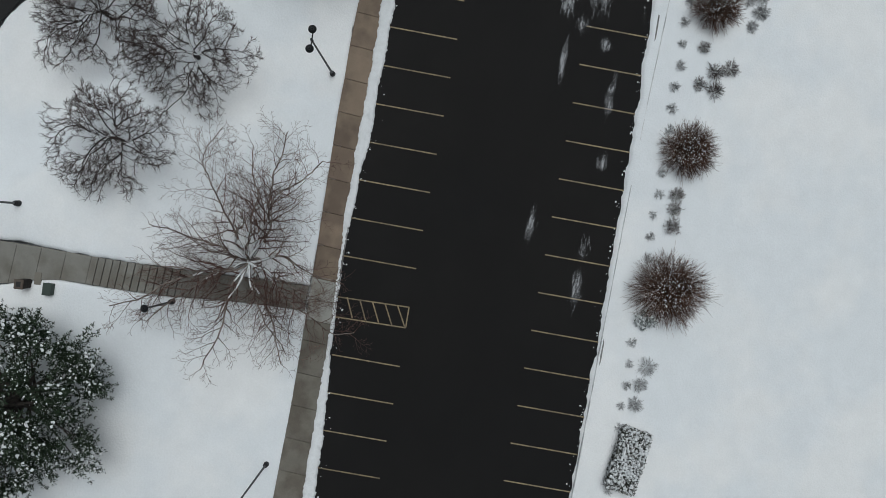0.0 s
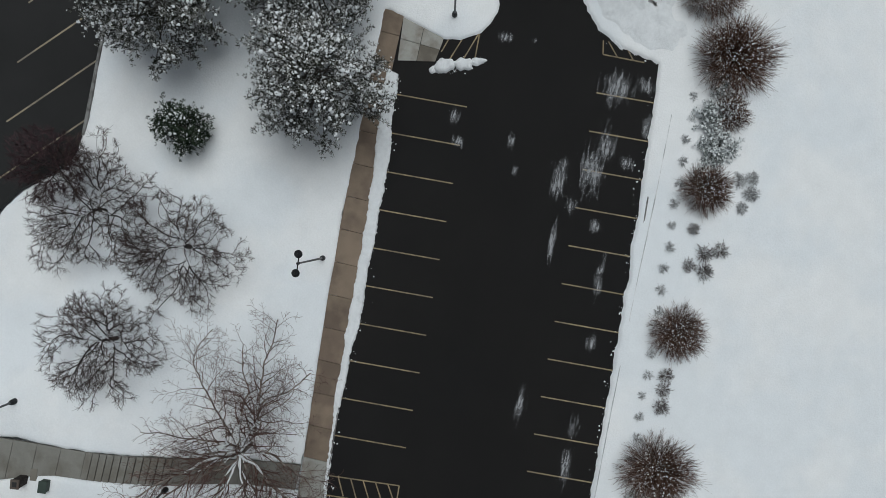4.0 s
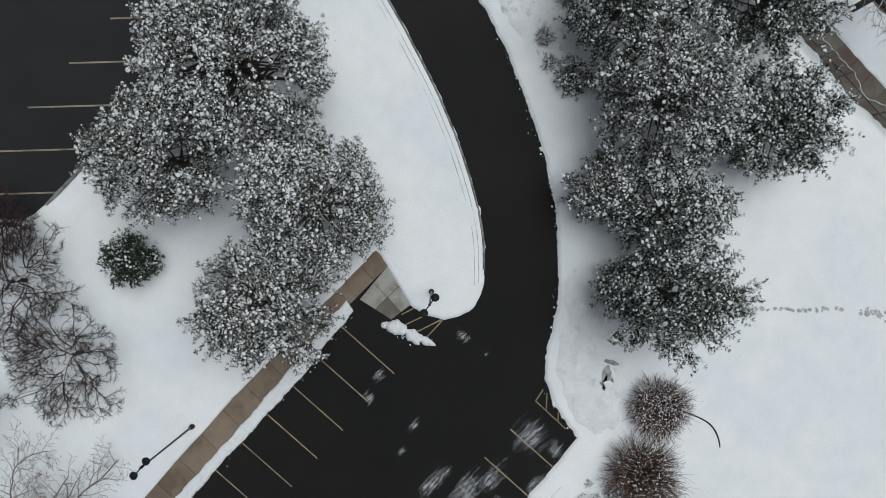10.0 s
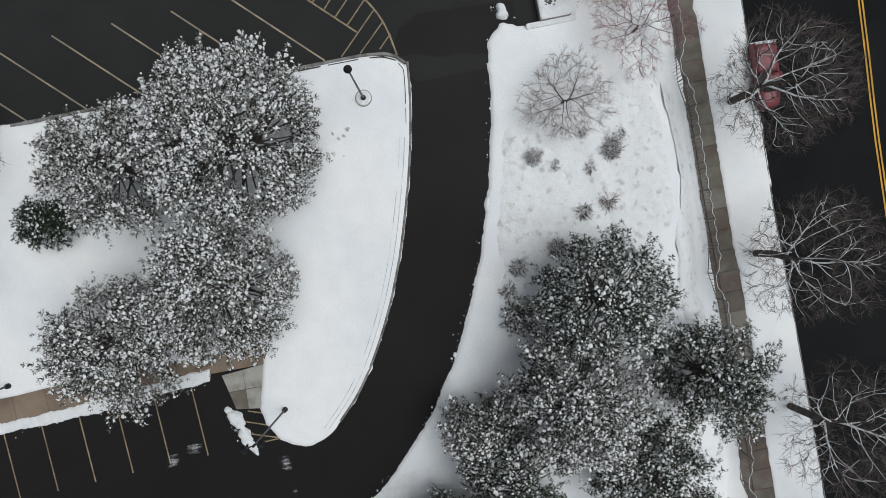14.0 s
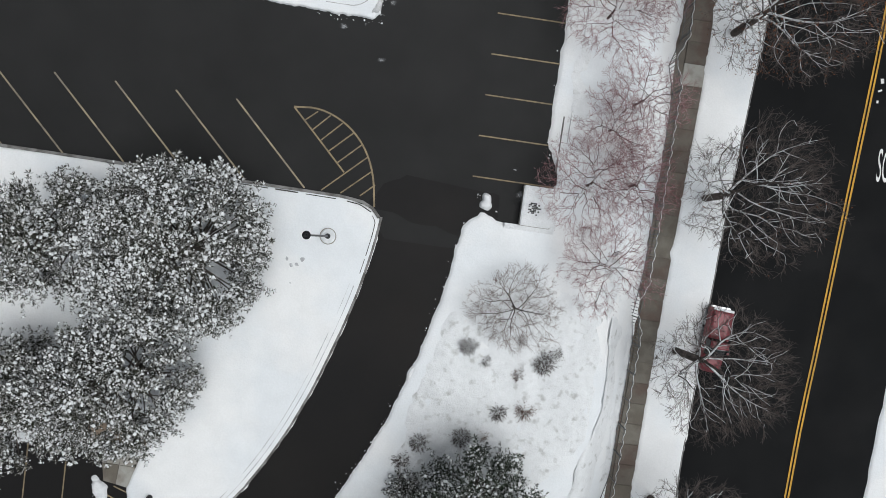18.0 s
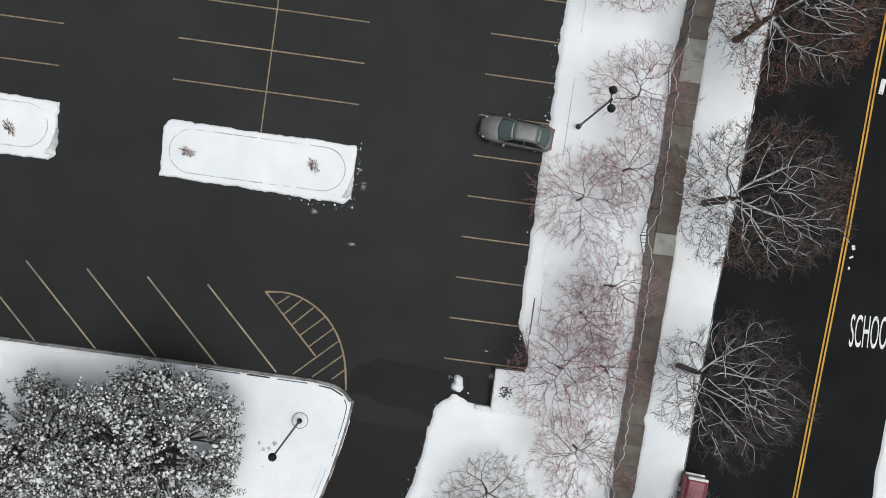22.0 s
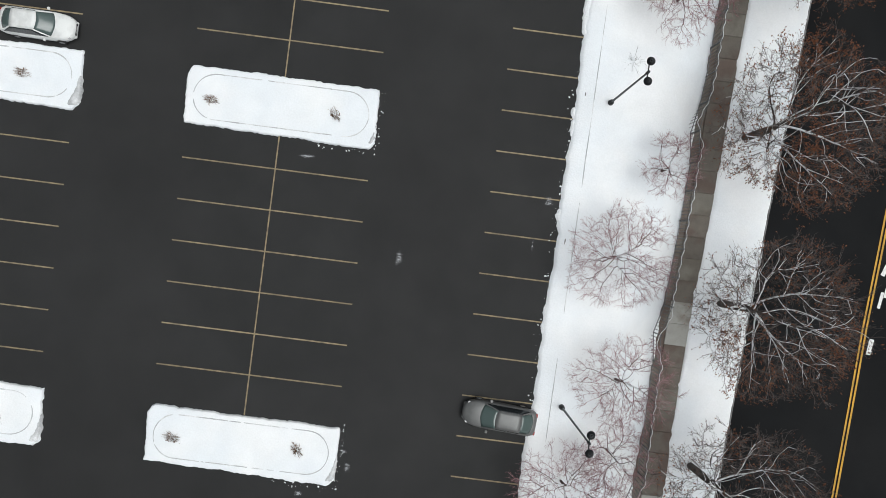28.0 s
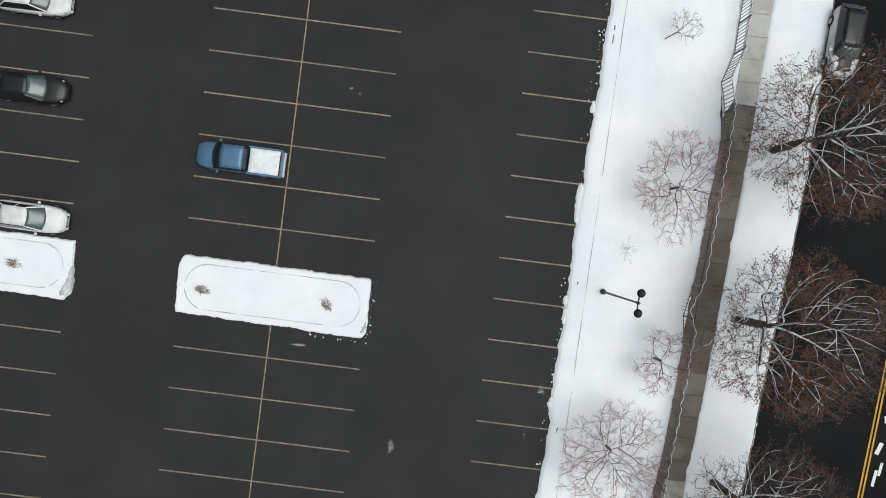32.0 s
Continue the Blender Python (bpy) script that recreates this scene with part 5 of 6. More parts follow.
hedge = tagged(new("hedge"), "clipped rectangular evergreen hedge crusted with snow", "hedge")
hedge.matrix_basis = pose(*spot(-44.0, -62.5, 0.12), 0, 0, -6)
hr = np.random.RandomState(350)
hc = np.concatenate([np.c_[hr.uniform(-2.1, 2.1, 1100), hr.uniform(-0.95, 0.95, 1100), hr.uniform(0.75, 0.95, 1100)], np.c_[hr.choice([-2.1, 2.1], 200), hr.uniform(-0.95, 0.95, 200), hr.uniform(0.1, 0.9, 200)], np.c_[hr.uniform(-2.1, 2.1, 300), hr.choice([-0.95, 0.95], 300), hr.uniform(0.1, 0.9, 300)]])
hn = np.tile([[0, 0, 1.0]], (len(hc), 1)) + hr.normal(0, 0.5, (len(hc), 3))
hn /= np.linalg.norm(hn, axis=1)[:, None]
child(new("needle_foliage", raw_mesh("needle_foliage", *tufts(hr, hc, hn, hr.uniform(0.14, 0.24, len(hc))), NEEDLES)), hedge)["kind"] = "stuff"
on = hr.uniform(size=len(hc)) < 0.62
child(new("snow_cover", raw_mesh("snow_cover", *caps(hr, hc[on] + hn[on] * 0.1, hr.uniform(0.05, 0.13, on.sum()), 0.6), TREE_SNOW, True)), hedge, "broken crust of snow")["kind"] = "stuff"
bm = bmesh.new()
box(bm, -2.0, 2.0, -0.85, 0.85, 0.0, 0.72, 0.1)
part("core", bm, DARK_BARK, hedge)
tuft = shrub(0, 0, 0.42, 0.35, 360, "small dry grass tuft dusted with snow", TUFT_TWIG, 80, 0.5, "grass_tuft", "dry grass tufts", 1.2, 2.0)
spots = [(-46.5 + 1.49 * k, -61.83 + 0.116 * k + 0.10 * math.sin(k * 2.1)) for k in range(28)]
tuft.matrix_basis = pose(*spot(*spots[0], 0.12))
for k, (x, y) in enumerate(spots[1:]):
    copy_thing(tuft, pose(*spot(x, y, 0.12), 0, 0, 77 * k) @ Matrix.Scale(0.8 + 0.35 * random.random(), 4))
# clumps in the rough bed by the drive
for i, (x, y, r) in enumerate(((15.4, -27.3, 0.62), (16.7, -28.2, 0.45), (20.6, -27.8, 0.75), (19.75, -31.1, 0.7), (17.9, -31.5, 0.65), (12.9, -34.5, 0.6), (15.75, -33.6, 0.65), (11.95, -35.9, 0.6), (16.6, -28.2, 0.4), (19.0, -28.8, 0.5), (21.4, -26.9, 0.5), (18.9, -26.5, 0.4), (17.2, -33.3, 0.4))):
    shrub(x, y, r * 1.2, r * 0.9, 380 + i, "knee-high dark bush half covered with snow", DARK_TWIG if i in (0, 2, 5, 6) or i % 3 else SHRUB_TWIG, 300 if i in (0, 2, 5, 6) else 130, 1.2 if i in (0, 2, 5, 6) else 0.6, "bush", "bed bushes", 1.3, 2.5)
# wisps on the planting islands
for i, (x, y) in enumerate(((-4.55, -4.7), (3.8, -4.5), (-4.7, 17.8), (3.55, 17.85), (-17.2, 18.0), (-16.2, -4.7))):
    shrub(x, y, 0.46, 0.35, 400 + i, "withered brown ornamental grass in an island bed", RUST_TWIG, 90, 0.6, "grass_clump", "island grasses", 1.5, 2.6).matrix_basis @= pose(0, 0, 0, 0, 0, 170 - 40 * (i % 2)) @ Matrix.Diagonal((1.35, 0.75, 1, 1))


# ---- vehicles ----
def car_paint(name, colour, metal=0.2, rough=0.48):
    m = material(name, colour, rough, metal, vary=0.06, scale=1.0, fine=30.0, bump=0.0, second=tuple(c * 0.85 for c in colour), mixscale=1.5)
    m.node_tree.nodes["Principled BSDF"].inputs["Coat Weight"].default_value = 0.2
    return m


GREY_CAR = car_paint("warm_grey_car_paint", (0.14, 0.142, 0.14))
WHITE_CAR = car_paint("white_car_paint", (0.72, 0.73, 0.72), 0.0)
SILVER_CAR = car_paint("silver_white_car_paint", (0.55, 0.57, 0.57), 0.2)
BLACK_CAR = car_paint("black_car_paint", (0.006, 0.0065, 0.008), 0.0, 0.5)
BLUE_CAR = car_paint("blue_truck_paint", (0.085, 0.185, 0.30), 0.3)
RED_CAR = car_paint("dull_red_truck_paint", (0.20, 0.030, 0.042), 0.1, 0.5)
GLASS = material("dark_car_glass", (0.016, 0.020, 0.022), 0.22, 0.0, vary=0.05, bump=0.0, spec=0.6)
# Same car glass, with the sky's reflection put into a paler base colour.
PALE_GLASS = material("sky_lit_car_glass", (0.075, 0.105, 0.10), 0.25, 0.0, vary=0.05, bump=0.0, spec=0.7)
RUBBER = material("tyre_rubber", (0.018, 0.018, 0.018), 0.9, bump=0.2)
METAL = material("wheel_alloy", (0.45, 0.45, 0.46), 0.35, 0.9, bump=0.0)
BLACK_TRIM = material("black_plastic_trim", (0.02, 0.02, 0.021), 0.6, bump=0.1)
LENS = material("clear_lamp_lens", (0.42, 0.43, 0.44), 0.15, 0.0, vary=0.05, bump=0.0)
TAIL = material("red_lamp_lens", (0.30, 0.02, 0.02), 0.2, 0.0, vary=0.05, bump=0.0)


def loft(stations, mat, name, root, label=""):
    """A closed skin through cross-sections (x, half width, bottom, top, crown): rounded at the shoulders."""
    verts, faces = [], []
    for x, hw, zb, zt, crown in stations:
        prof = [(-0.86, zb), (-1.0, zb + (zt - zb) * 0.25), (-1.0, zb + (zt - zb) * 0.62), (-0.94, zt - 0.07), (-0.82, zt), (-0.4, zt + crown * 0.8), (0, zt + crown), (0.4, zt + crown * 0.8), (0.82, zt), (0.94, zt - 0.07), (1.0, zb + (zt - zb) * 0.62), (1.0, zb + (zt - zb) * 0.25), (0.86, zb)]
        verts += [(x, hw * s, z) for s, z in prof]
    n = 13
    for i in range(len(stations) - 1):
        for k in range(n):
            a, b = i * n + k, i * n + (k + 1) % n
            faces.append((a, a + n, b + n, b))
    faces += [tuple(range(n)), tuple(range(len(verts) - 1, len(verts) - n - 1, -1))]
    me = mesh_of(name, verts, faces, mat, True)
    bm = bmesh.new()
    bm.from_mesh(me)
    bmesh.ops.recalc_face_normals(bm, faces=bm.faces)
    bm.to_mesh(me)
    bm.free()
    return child(new(name, me), root, label)


def panel(name, quad, mat, root, thick=0.02, bulge=0.0, label="", nx=6, bow=(0.0, 0.0)):
    """A slightly bulging panel between four corners (front left, front right, back right, back left)."""
    q = [Vector(p) for p in quad]
    nrm = (q[1] - q[0]).cross(q[3] - q[0]).normalized()
    verts, faces = [], []
    for layer in (0, 1):
        for i in range(nx + 1):
            for j in range(nx + 1):
                u, w = i / nx, j / nx
                p = q[0].lerp(q[1], u).lerp(q[3].lerp(q[2], u), w)
                p.x += 4 * u * (1 - u) * (bow[0] * (1 - w) + bow[1] * w)
                p = p + nrm * ((bulge * 16 * u * (1 - u) * w * (1 - w)) if layer == 0 else -thick)
                verts.append(p)
    m = (nx + 1) ** 2
    for i in range(nx):
        for j in range(nx):
            a = i * (nx + 1) + j
            faces += [(a, a + nx + 1, a + nx + 2, a + 1), (m + a, m + a + 1, m + a + nx + 2, m + a + nx + 1)]
    rim = [i * (nx + 1) for i in range(nx + 1)] + [nx * (nx + 1) + j for j in range(1, nx + 1)] + [i * (nx + 1) + nx for i in range(nx - 1, -1, -1)] + [j for j in range(nx - 1, 0, -1)]
    for a, b in zip(rim, rim[1:] + rim[:1]):
        faces.append((a, m + a, m + b, b))
    me = mesh_of(name, verts, faces, mat, True)
    bm = bmesh.new()
    bm.from_mesh(me)
    bmesh.ops.recalc_face_normals(bm, faces=bm.faces)
    bm.to_mesh(me)
    bm.free()
    return child(new(name, me), root, label)


def wheels(root, xs, half, r=0.33, w=0.22):
    for x in xs:
        for side in (-1, 1):
            bm = bmesh.new()
            bmesh.ops.create_cone(bm, cap_ends=True, segments=24, radius1=r, radius2=r, depth=w, matrix=pose(0, 0, 0, 90))
            bmesh.ops.bevel(bm, geom=[e for e in bm.edges if e.calc_face_angle(0) > 1], offset=0.035, segments=2, affect="EDGES")
            wheel = part("wheel", bm, RUBBER, root, "black tyre on an alloy rim")
            wheel.matrix_basis = pose(x, side * (half - w / 2 + 0.02), r)
            bm = bmesh.new()
            bmesh.ops.create_cone(bm, cap_ends=True, segments=10, radius1=r * 0.62, radius2=r * 0.5, depth=0.05, matrix=pose(0, side * (w / 2), 0, -90 * side))
            part("rim", bm, METAL, wheel)


def details(root, front, back, half, z, mat, lamps=True, mirror=0.55, grille=BLACK_TRIM):
    for side in (-1, 1):
        bm = bmesh.new()
        box(bm, front - 0.46, front - 0.26, side * half * 0.62, side * half * 0.78, z - 0.16, z - 0.03, 0.03)
        part("headlight", bm, LENS, root, "clear headlight")
        bm = bmesh.new()
        box(bm, back + 0.0, back + 0.14, side * half * 0.5, side * half * 0.78, z - 0.05, z + 0.12, 0.02)
        part("tail_light", bm, TAIL, root, "red tail light")
        bm = bmesh.new()
        box(bm, mirror - 0.08, mirror + 0.08, side * (half + 0.02), side * (half + 0.2), z + 0.12, z + 0.26, 0.03)
        part("mirror", bm, mat, root)
    bm = bmesh.new()
    box(bm, front - 0.1, front - 0.005, -half * 0.42, half * 0.42, z - 0.32, z - 0.16, 0.02)
    part("grille", bm, grille, root, "dark front grille")
    bm = bmesh.new()
    box(bm, front - 0.16, front - 0.01, -half * 0.6, half * 0.6, 0.28, 0.46, 0.05)
    part("bumper", bm, mat, root)
    bm = bmesh.new()
    box(bm, back + 0.0, back + 0.12, -half * 0.74, half * 0.74, 0.34, 0.55, 0.05)
    part("bumper", bm, mat, root)


def sedan(x, y, turn, paint, label, glass=GLASS, length=4.85, half=0.91, roof=None, tall=1.45, hood_panel=None, wagon=False, snow=None):
    root = tagged(new("car"), label, "car", "parked vehicles")
    root.matrix_basis = pose(*spot(x, y, 0.01), 0, 0, turn)
    f, b = length / 2, -length / 2
    belt = 0.92 if not wagon else 1.08
    hood = 0.86 if not wagon else 1.06
    loft([(b, half * 0.56, 0.40, belt - 0.16, 0.0), (b + 0.05, half * 0.72, 0.34, belt - 0.07, 0.0), (b + 0.16, half * 0.84, 0.28, belt, 0.01), (b + 0.36, half * 0.92, 0.25, belt + 0.02, 0.02), (b + 0.8, half * 0.985, 0.22, belt + 0.02, 0.02), (-0.6, half, 0.2, belt, 0.02), (0.7, half, 0.2, belt - 0.02, 0.03), (f - 1.25, half * 0.985, 0.2, hood + 0.03, 0.05), (f - 0.85, half * 0.95, 0.21, hood - 0.01, 0.06), (f - 0.55, half * 0.88, 0.22, hood - 0.06, 0.06), (f - 0.32, half * 0.78, 0.24, hood - 0.12, 0.05), (f - 0.16, half * 0.65, 0.27, hood - 0.18, 0.04), (f - 0.05, half * 0.48, 0.31, hood - 0.26, 0.02), (f, half * 0.28, 0.36, hood - 0.34, 0.0)], paint, "body", root)
    ws, wt = (f - 1.38, f - 2.22) if not wagon else (f - 1.25, f - 1.85)
    rb, rt = (b + 0.42, b + 1.12) if not wagon else (b + 0.12, b + 0.5)
    hb, ht = half * 0.86, half * 0.66
    zr = tall - 0.03
    panel("windscreen", [(ws, -hb * 0.94, belt - 0.02), (ws, hb * 0.94, belt - 0.02), (wt, ht * 0.97, zr), (wt, -ht * 0.97, zr)], glass, root, 0.03, 0.03, "sloping dark windscreen", bow=(0.26, 0.10))
    panel("rear_window", [(rb, hb * 0.82, belt + 0.04), (rb, -hb * 0.82, belt + 0.04), (rt, -ht * 0.93, zr), (rt, ht * 0.93, zr)], glass, root, 0.03, 0.03, "dark rear window", bow=(-0.16, -0.06))
    panel("roof", [(wt, -ht, zr), (wt, ht, zr), (rt, ht, zr), (rt, -ht, zr)], roof or paint, root, 0.05, 0.07, "dark glass roof" if roof else "", bow=(0.10, -0.06))
    for s in (-1, 1):
        panel("side_window", [(ws - 0.12, s * hb, belt), (rb + 0.1, s * hb, belt), (rt, s * ht, zr - 0.03), (wt, s * ht, zr - 0.03)], GLASS, root, 0.03, 0.0, "dark side windows")
        for x0, x1 in ((ws, wt), (rb, rt)):
            p0, p1 = Vector((x0, s * hb, belt)), Vector((x1, s * ht, zr + 0.02))
            d = p1 - p0
            bm = bmesh.new()
            made = box(bm, -0.035, 0.035, -0.04, 0.04, 0, d.length, 0.015)
            part("pillar", bm, roof or paint, root).matrix_basis = Matrix.Translation(p0) @ d.to_track_quat("Z", "Y").to_matrix().to_4x4()
        mid = (wt + rt) / 2
        bm = bmesh.new()
        box(bm, mid - 0.05, mid + 0.05, -0.02, 0.02, 0, 0.55, 0.01)
        part("pillar", bm, roof or paint, root).matrix_basis = Matrix.Translation((0, s * hb, belt)) @ pose(0, 0, 0, s * 22)
    wheels(root, (f - 0.95, b + 1.0), half, 0.32 if not wagon else 0.36)
    details(root, f, b, half, hood - 0.12, paint, mirror=ws - 0.35)
    if hood_panel:
        panel("hood_stripe", [(f - 0.35, -half * 0.42, hood + 0.02), (f - 0.35, half * 0.42, hood + 0.02), (ws + 0.05, half * 0.42, hood + 0.09), (ws + 0.05, -half * 0.42, hood + 0.09)], hood_panel, root, 0.01, 0.02, "matt black bonnet panel")
    return root


def pickup(x, y, turn, paint, label, length=5.55, half=0.89, bed_snow=True, dark_cab=False, cap=False):
    root = tagged(new("pickup_truck"), label, "pickup truck", "parked vehicles")
    root.matrix_basis = pose(*spot(x, y, 0.01), 0, 0, turn)
    f, b = length / 2, -length / 2
    loft([(b + 2.3, half, 0.4, 1.12, 0.0), (b + 2.9, half, 0.36, 1.12, 0.02), (f - 1.3, half, 0.36, 1.12, 0.05), (f - 0.7, half * 0.97, 0.38, 1.09, 0.06), (f - 0.36, half * 0.9, 0.42, 1.03, 0.05), (f - 0.16, half * 0.8, 0.46, 0.95, 0.03), (f - 0.04, half * 0.64, 0.48, 0.9, 0.02), (f, half * 0.5, 0.5, 0.85, 0.0)], paint, "body", root)
    zr, hb, ht = 1.72, half * 0.93, half * 0.84
    ws, wt, rt, rb = f - 1.25, f - 1.85, b + 2.3, b + 2.22
    panel("windscreen", [(ws, -hb * 0.95, 1.13), (ws, hb * 0.95, 1.13), (wt, ht, zr), (wt, -ht, zr)], GLASS, root, 0.03, 0.03, "dark sloping windscreen", bow=(0.2, 0.08))
    panel("roof", [(wt, -ht, zr), (wt, ht, zr), (rt, ht, zr), (rt, -ht, zr)], paint, root, 0.06, 0.05, bow=(0.08, 0.0))
    panel("rear_window", [(rb, hb, 1.12), (rb, -hb, 1.12), (rt, -ht, zr), (rt, ht, zr)], GLASS, root, 0.03, 0.0, "dark rear window")
    for s in (-1, 1):
        panel("side_window", [(ws, s * hb, 1.12), (rb, s * hb, 1.12), (rt, s * ht, zr), (wt, s * ht, zr)], GLASS, root, 0.03, 0.0, "dark side windows")
        bm = bmesh.new()
        box(bm, b, b + 2.2, s * half - 0.06 - 0.04 * s, s * half + 0.06 - 0.04 * s, 0.5, 1.14, 0.03)
        part("bed_side", bm, paint, root)
    bm = bmesh.new()
    box(bm, b - 0.03, b + 0.06, -half * 0.95, half * 0.95, 0.5, 1.12, 0.02)
    part("tailgate", bm, paint, root)
    bm = bmesh.new()
    box(bm, b + 0.05, b + 2.2, -half * 0.95, half * 0.95, 0.5, 0.62)
    part("bed_floor", bm, BLACK_TRIM, root)
    if bed_snow:
        bm = bmesh.new()
        bmesh.ops.create_grid(bm, x_segments=14, y_segments=12, size=1.0)
        for v in bm.verts:
            e = min(1 - abs(v.co.x), 1 - abs(v.co.y))
            v.co = Vector((b + 1.13 + v.co.x * 0.98, v.co.y * half * 0.93, 1.0 + 0.14 * min(1, e * 6) + 0.07 * noise.noise((v.co.x * 3, v.co.y * 3, 4))))
        part("bed_snow", bm, TREE_SNOW, root, "white snow filling the bed", True)
    if cap:
        panel("bed_cover", [(b + 2.15, -half * 0.92, 1.2), (b + 2.15, half * 0.92, 1.2), (b + 0.05, half * 0.92, 1.2), (b + 0.05, -half * 0.92, 1.2)], paint, root, 0.05, 0.03, "dull red bed cover with a rim of snow")
        bm = bmesh.new()
        box(bm, b - 0.05, b + 0.14, -half * 0.92, half * 0.92, 1.18, 1.30, 0.04)
        part("snow_rim", bm, TREE_SNOW, root, "line of snow on the tailgate")
    bm = bmesh.new()
    box(bm, b - 0.16, b - 0.02, -half * 0.9, half * 0.9, 0.5, 0.68, 0.03)
    part("rear_bumper", bm, METAL, root, "chrome rear bumper")
    wheels(root, (f - 1.0, b + 1.2), half, 0.38, 0.25)
    details(root, f, b - 0.02, half, 0.98, paint, mirror=ws - 0.3)
    return root


sedan(16.8, -0.57, 180 - 3.5, GREY_CAR, "dark grey sedan parked nose-out beside the snowy strip", PALE_GLASS, 4.9)
sedan(-16.25, 21.15, -0.5, WHITE_CAR, "white sedan parked against the ploughed island", PALE_GLASS, 4.9)
sedan(-17.2, 29.45, 1.0, BLACK_CAR, "black sedan with light headlights between stall lines", PALE_GLASS, 4.95)
sedan(-17.6, 35.15, 0.5, WHITE_CAR, "white sedan parked in the last stall of its row", PALE_GLASS, 4.9)
sedan(35.5, 39.5, 268, SILVER_CAR, "silver crossover with a black roof parked on the street", PALE_GLASS, 4.75, 1.0, BLACK_CAR, 1.62, BLACK_CAR, True)
pickup(-3.1, 26.6, 180 - 0.5, BLUE_CAR, "blue pickup truck with snow filling its bed")
pickup(33.1, -24.9, 266, RED_CAR, "dull red pickup truck parked under a street tree", 4.6, 0.80, False, False, True)


# ---- lamps ----
POST = material("black_lamp_metal", (0.018, 0.019, 0.021), 0.5, 0.6, vary=0.1, bump=0.05)
ARM = material("grey_lamp_metal", (0.10, 0.105, 0.11), 0.5, 0.6, vary=0.15, bump=0.05)


def cone(bm, r1, r2, z0, z1, seg=16, x=0.0, y=0.0):
    return bmesh.ops.create_cone(bm, cap_ends=True, segments=seg, radius1=r1, radius2=r2, depth=z1 - z0, matrix=Matrix.Translation((x, y, (z0 + z1) / 2)))


def lamp(x, y, height, turn, heads, label, footing=False, reach=0.55):
    root = tagged(new("lamp_post"), label, "lamp post", "lamp posts")
    root.matrix_basis = pose(*spot(x, y, 0.1), 0, 0, turn)
    bm = bmesh.new()
    cone(bm, 0.20, 0.17, 0.0, 0.35)
    cone(bm, 0.15, 0.11, 0.35, 0.5)
    part("base", bm, POST, root)
    bm = bmesh.new()
    cone(bm, 0.075, 0.05, 0.4, height)
    part("pole", bm, ARM, root)
    spots = [(-reach, 0.0), (reach, 0.0)] if heads == 2 else [(0.0, 0.0)]
    if heads == 2:
        bm = bmesh.new()
        box(bm, -reach, reach, -0.035, 0.035, height - 0.12, height - 0.05, 0.015)
        cone(bm, 0.09, 0.07, height - 0.2, height + 0.1)
        part("cross_arm", bm, POST, root)
    for hx, hy in spots:
        bm = bmesh.new()
        cone(bm, 0.06, 0.10, height - 0.1, height + 0.05, 12, hx, hy)
        cone(bm, 0.19, 0.24, height + 0.05, height + 0.17, 20, hx, hy)
        cone(bm, 0.24, 0.11, height + 0.17, height + 0.30, 20, hx, hy)
        cone(bm, 0.07, 0.03, height + 0.30, height + 0.38, 12, hx, hy)
        head = part("lamp_head", bm, POST, root, "round black lamp head")
        bm = bmesh.new()
        cone(bm, 0.17, 0.20, height - 0.0, height + 0.048, 16, hx, hy)
        part("diffuser", bm, LENS, head, "clear lens below the head")
    if footing:
        bm = bmesh.new()
        cone(bm, 0.58, 0.55, -0.12, 0.16, 28)
        part("footing", bm, PALE, root, "round concrete footing")
        bm = bmesh.new()
        cone(bm, 0.50, 0.42, 0.155, 0.22, 28)
        part("snow_ring", bm, TREE_SNOW, root, "ring of snow on the footing")
    return root


TWIN = "black twin-headed lamp post standing in snow"
lamp(-23.0, -36.4, 7.6, 3, 2, TWIN + " beside the sidewalk")
lamp(-4.68, -41.45, 7.6, 8, 2, TWIN + " on the drive's tip")
lamp(20.9, 0.5, 7.8, 92, 2, TWIN + " beside the parked sedan", reach=0.5)
lamp(21.55, 21.0, 7.6, 88, 2, TWIN + " on the open strip")
lamp(5.1, -21.35, 7.3, 0, 1, "single-headed lamp post on a round concrete footing", True)
lamp(-40.35, -30.2, 3.9, 0, 1, "short black lamp post beside the steps")
lamp(-36.3, -20.0, 3.9, 0, 1, "short black lamp post on the slope")
lamp(-50.2, -38.3, 7.6, 40, 2, TWIN + " beside the far sidewalk")

# ---- fence at the foot of the bank ----
WIRE = material("galvanised_fence_metal", (0.11, 0.115, 0.12), 0.5, 0.7, vary=0.2, bump=0.1)
fence = tagged(new("fence"), "grey metal picket fence with snow along its top", "fence")
FENCE_H = 1.75
ys_f = np.arange(-66, 62, 2.0)
top_line = []
for y0, y1 in zip(ys_f[:-1], ys_f[1:]):
    p0, p1 = np.array(spot(fence_x(y0), y0)), np.array(spot(fence_x(y1), y1))
    bm = bmesh.new()
    box(bm, -0.035, 0.035, -0.035, 0.035, -0.2, FENCE_H + 0.08, 0.008)
    cone(bm, 0.05, 0.01, FENCE_H + 0.08, FENCE_H + 0.16, 8)
    part("post", bm, WIRE, fence).matrix_basis = pose(*p0)
    for h, r in ((0.18, 0.03), (FENCE_H - 0.12, 0.022)):
        me = raw_mesh("rail", *tubes([p0 + (0, 0, h)], [p1 + (0, 0, h)], [r], [r], 6), WIRE)
        child(new("rail", me), fence)
bar = bmesh.new()
box(bar, -0.017, 0.017, -0.017, 0.017, 0.1, FENCE_H)
bar_mesh = bpy.data.meshes.new("picket")
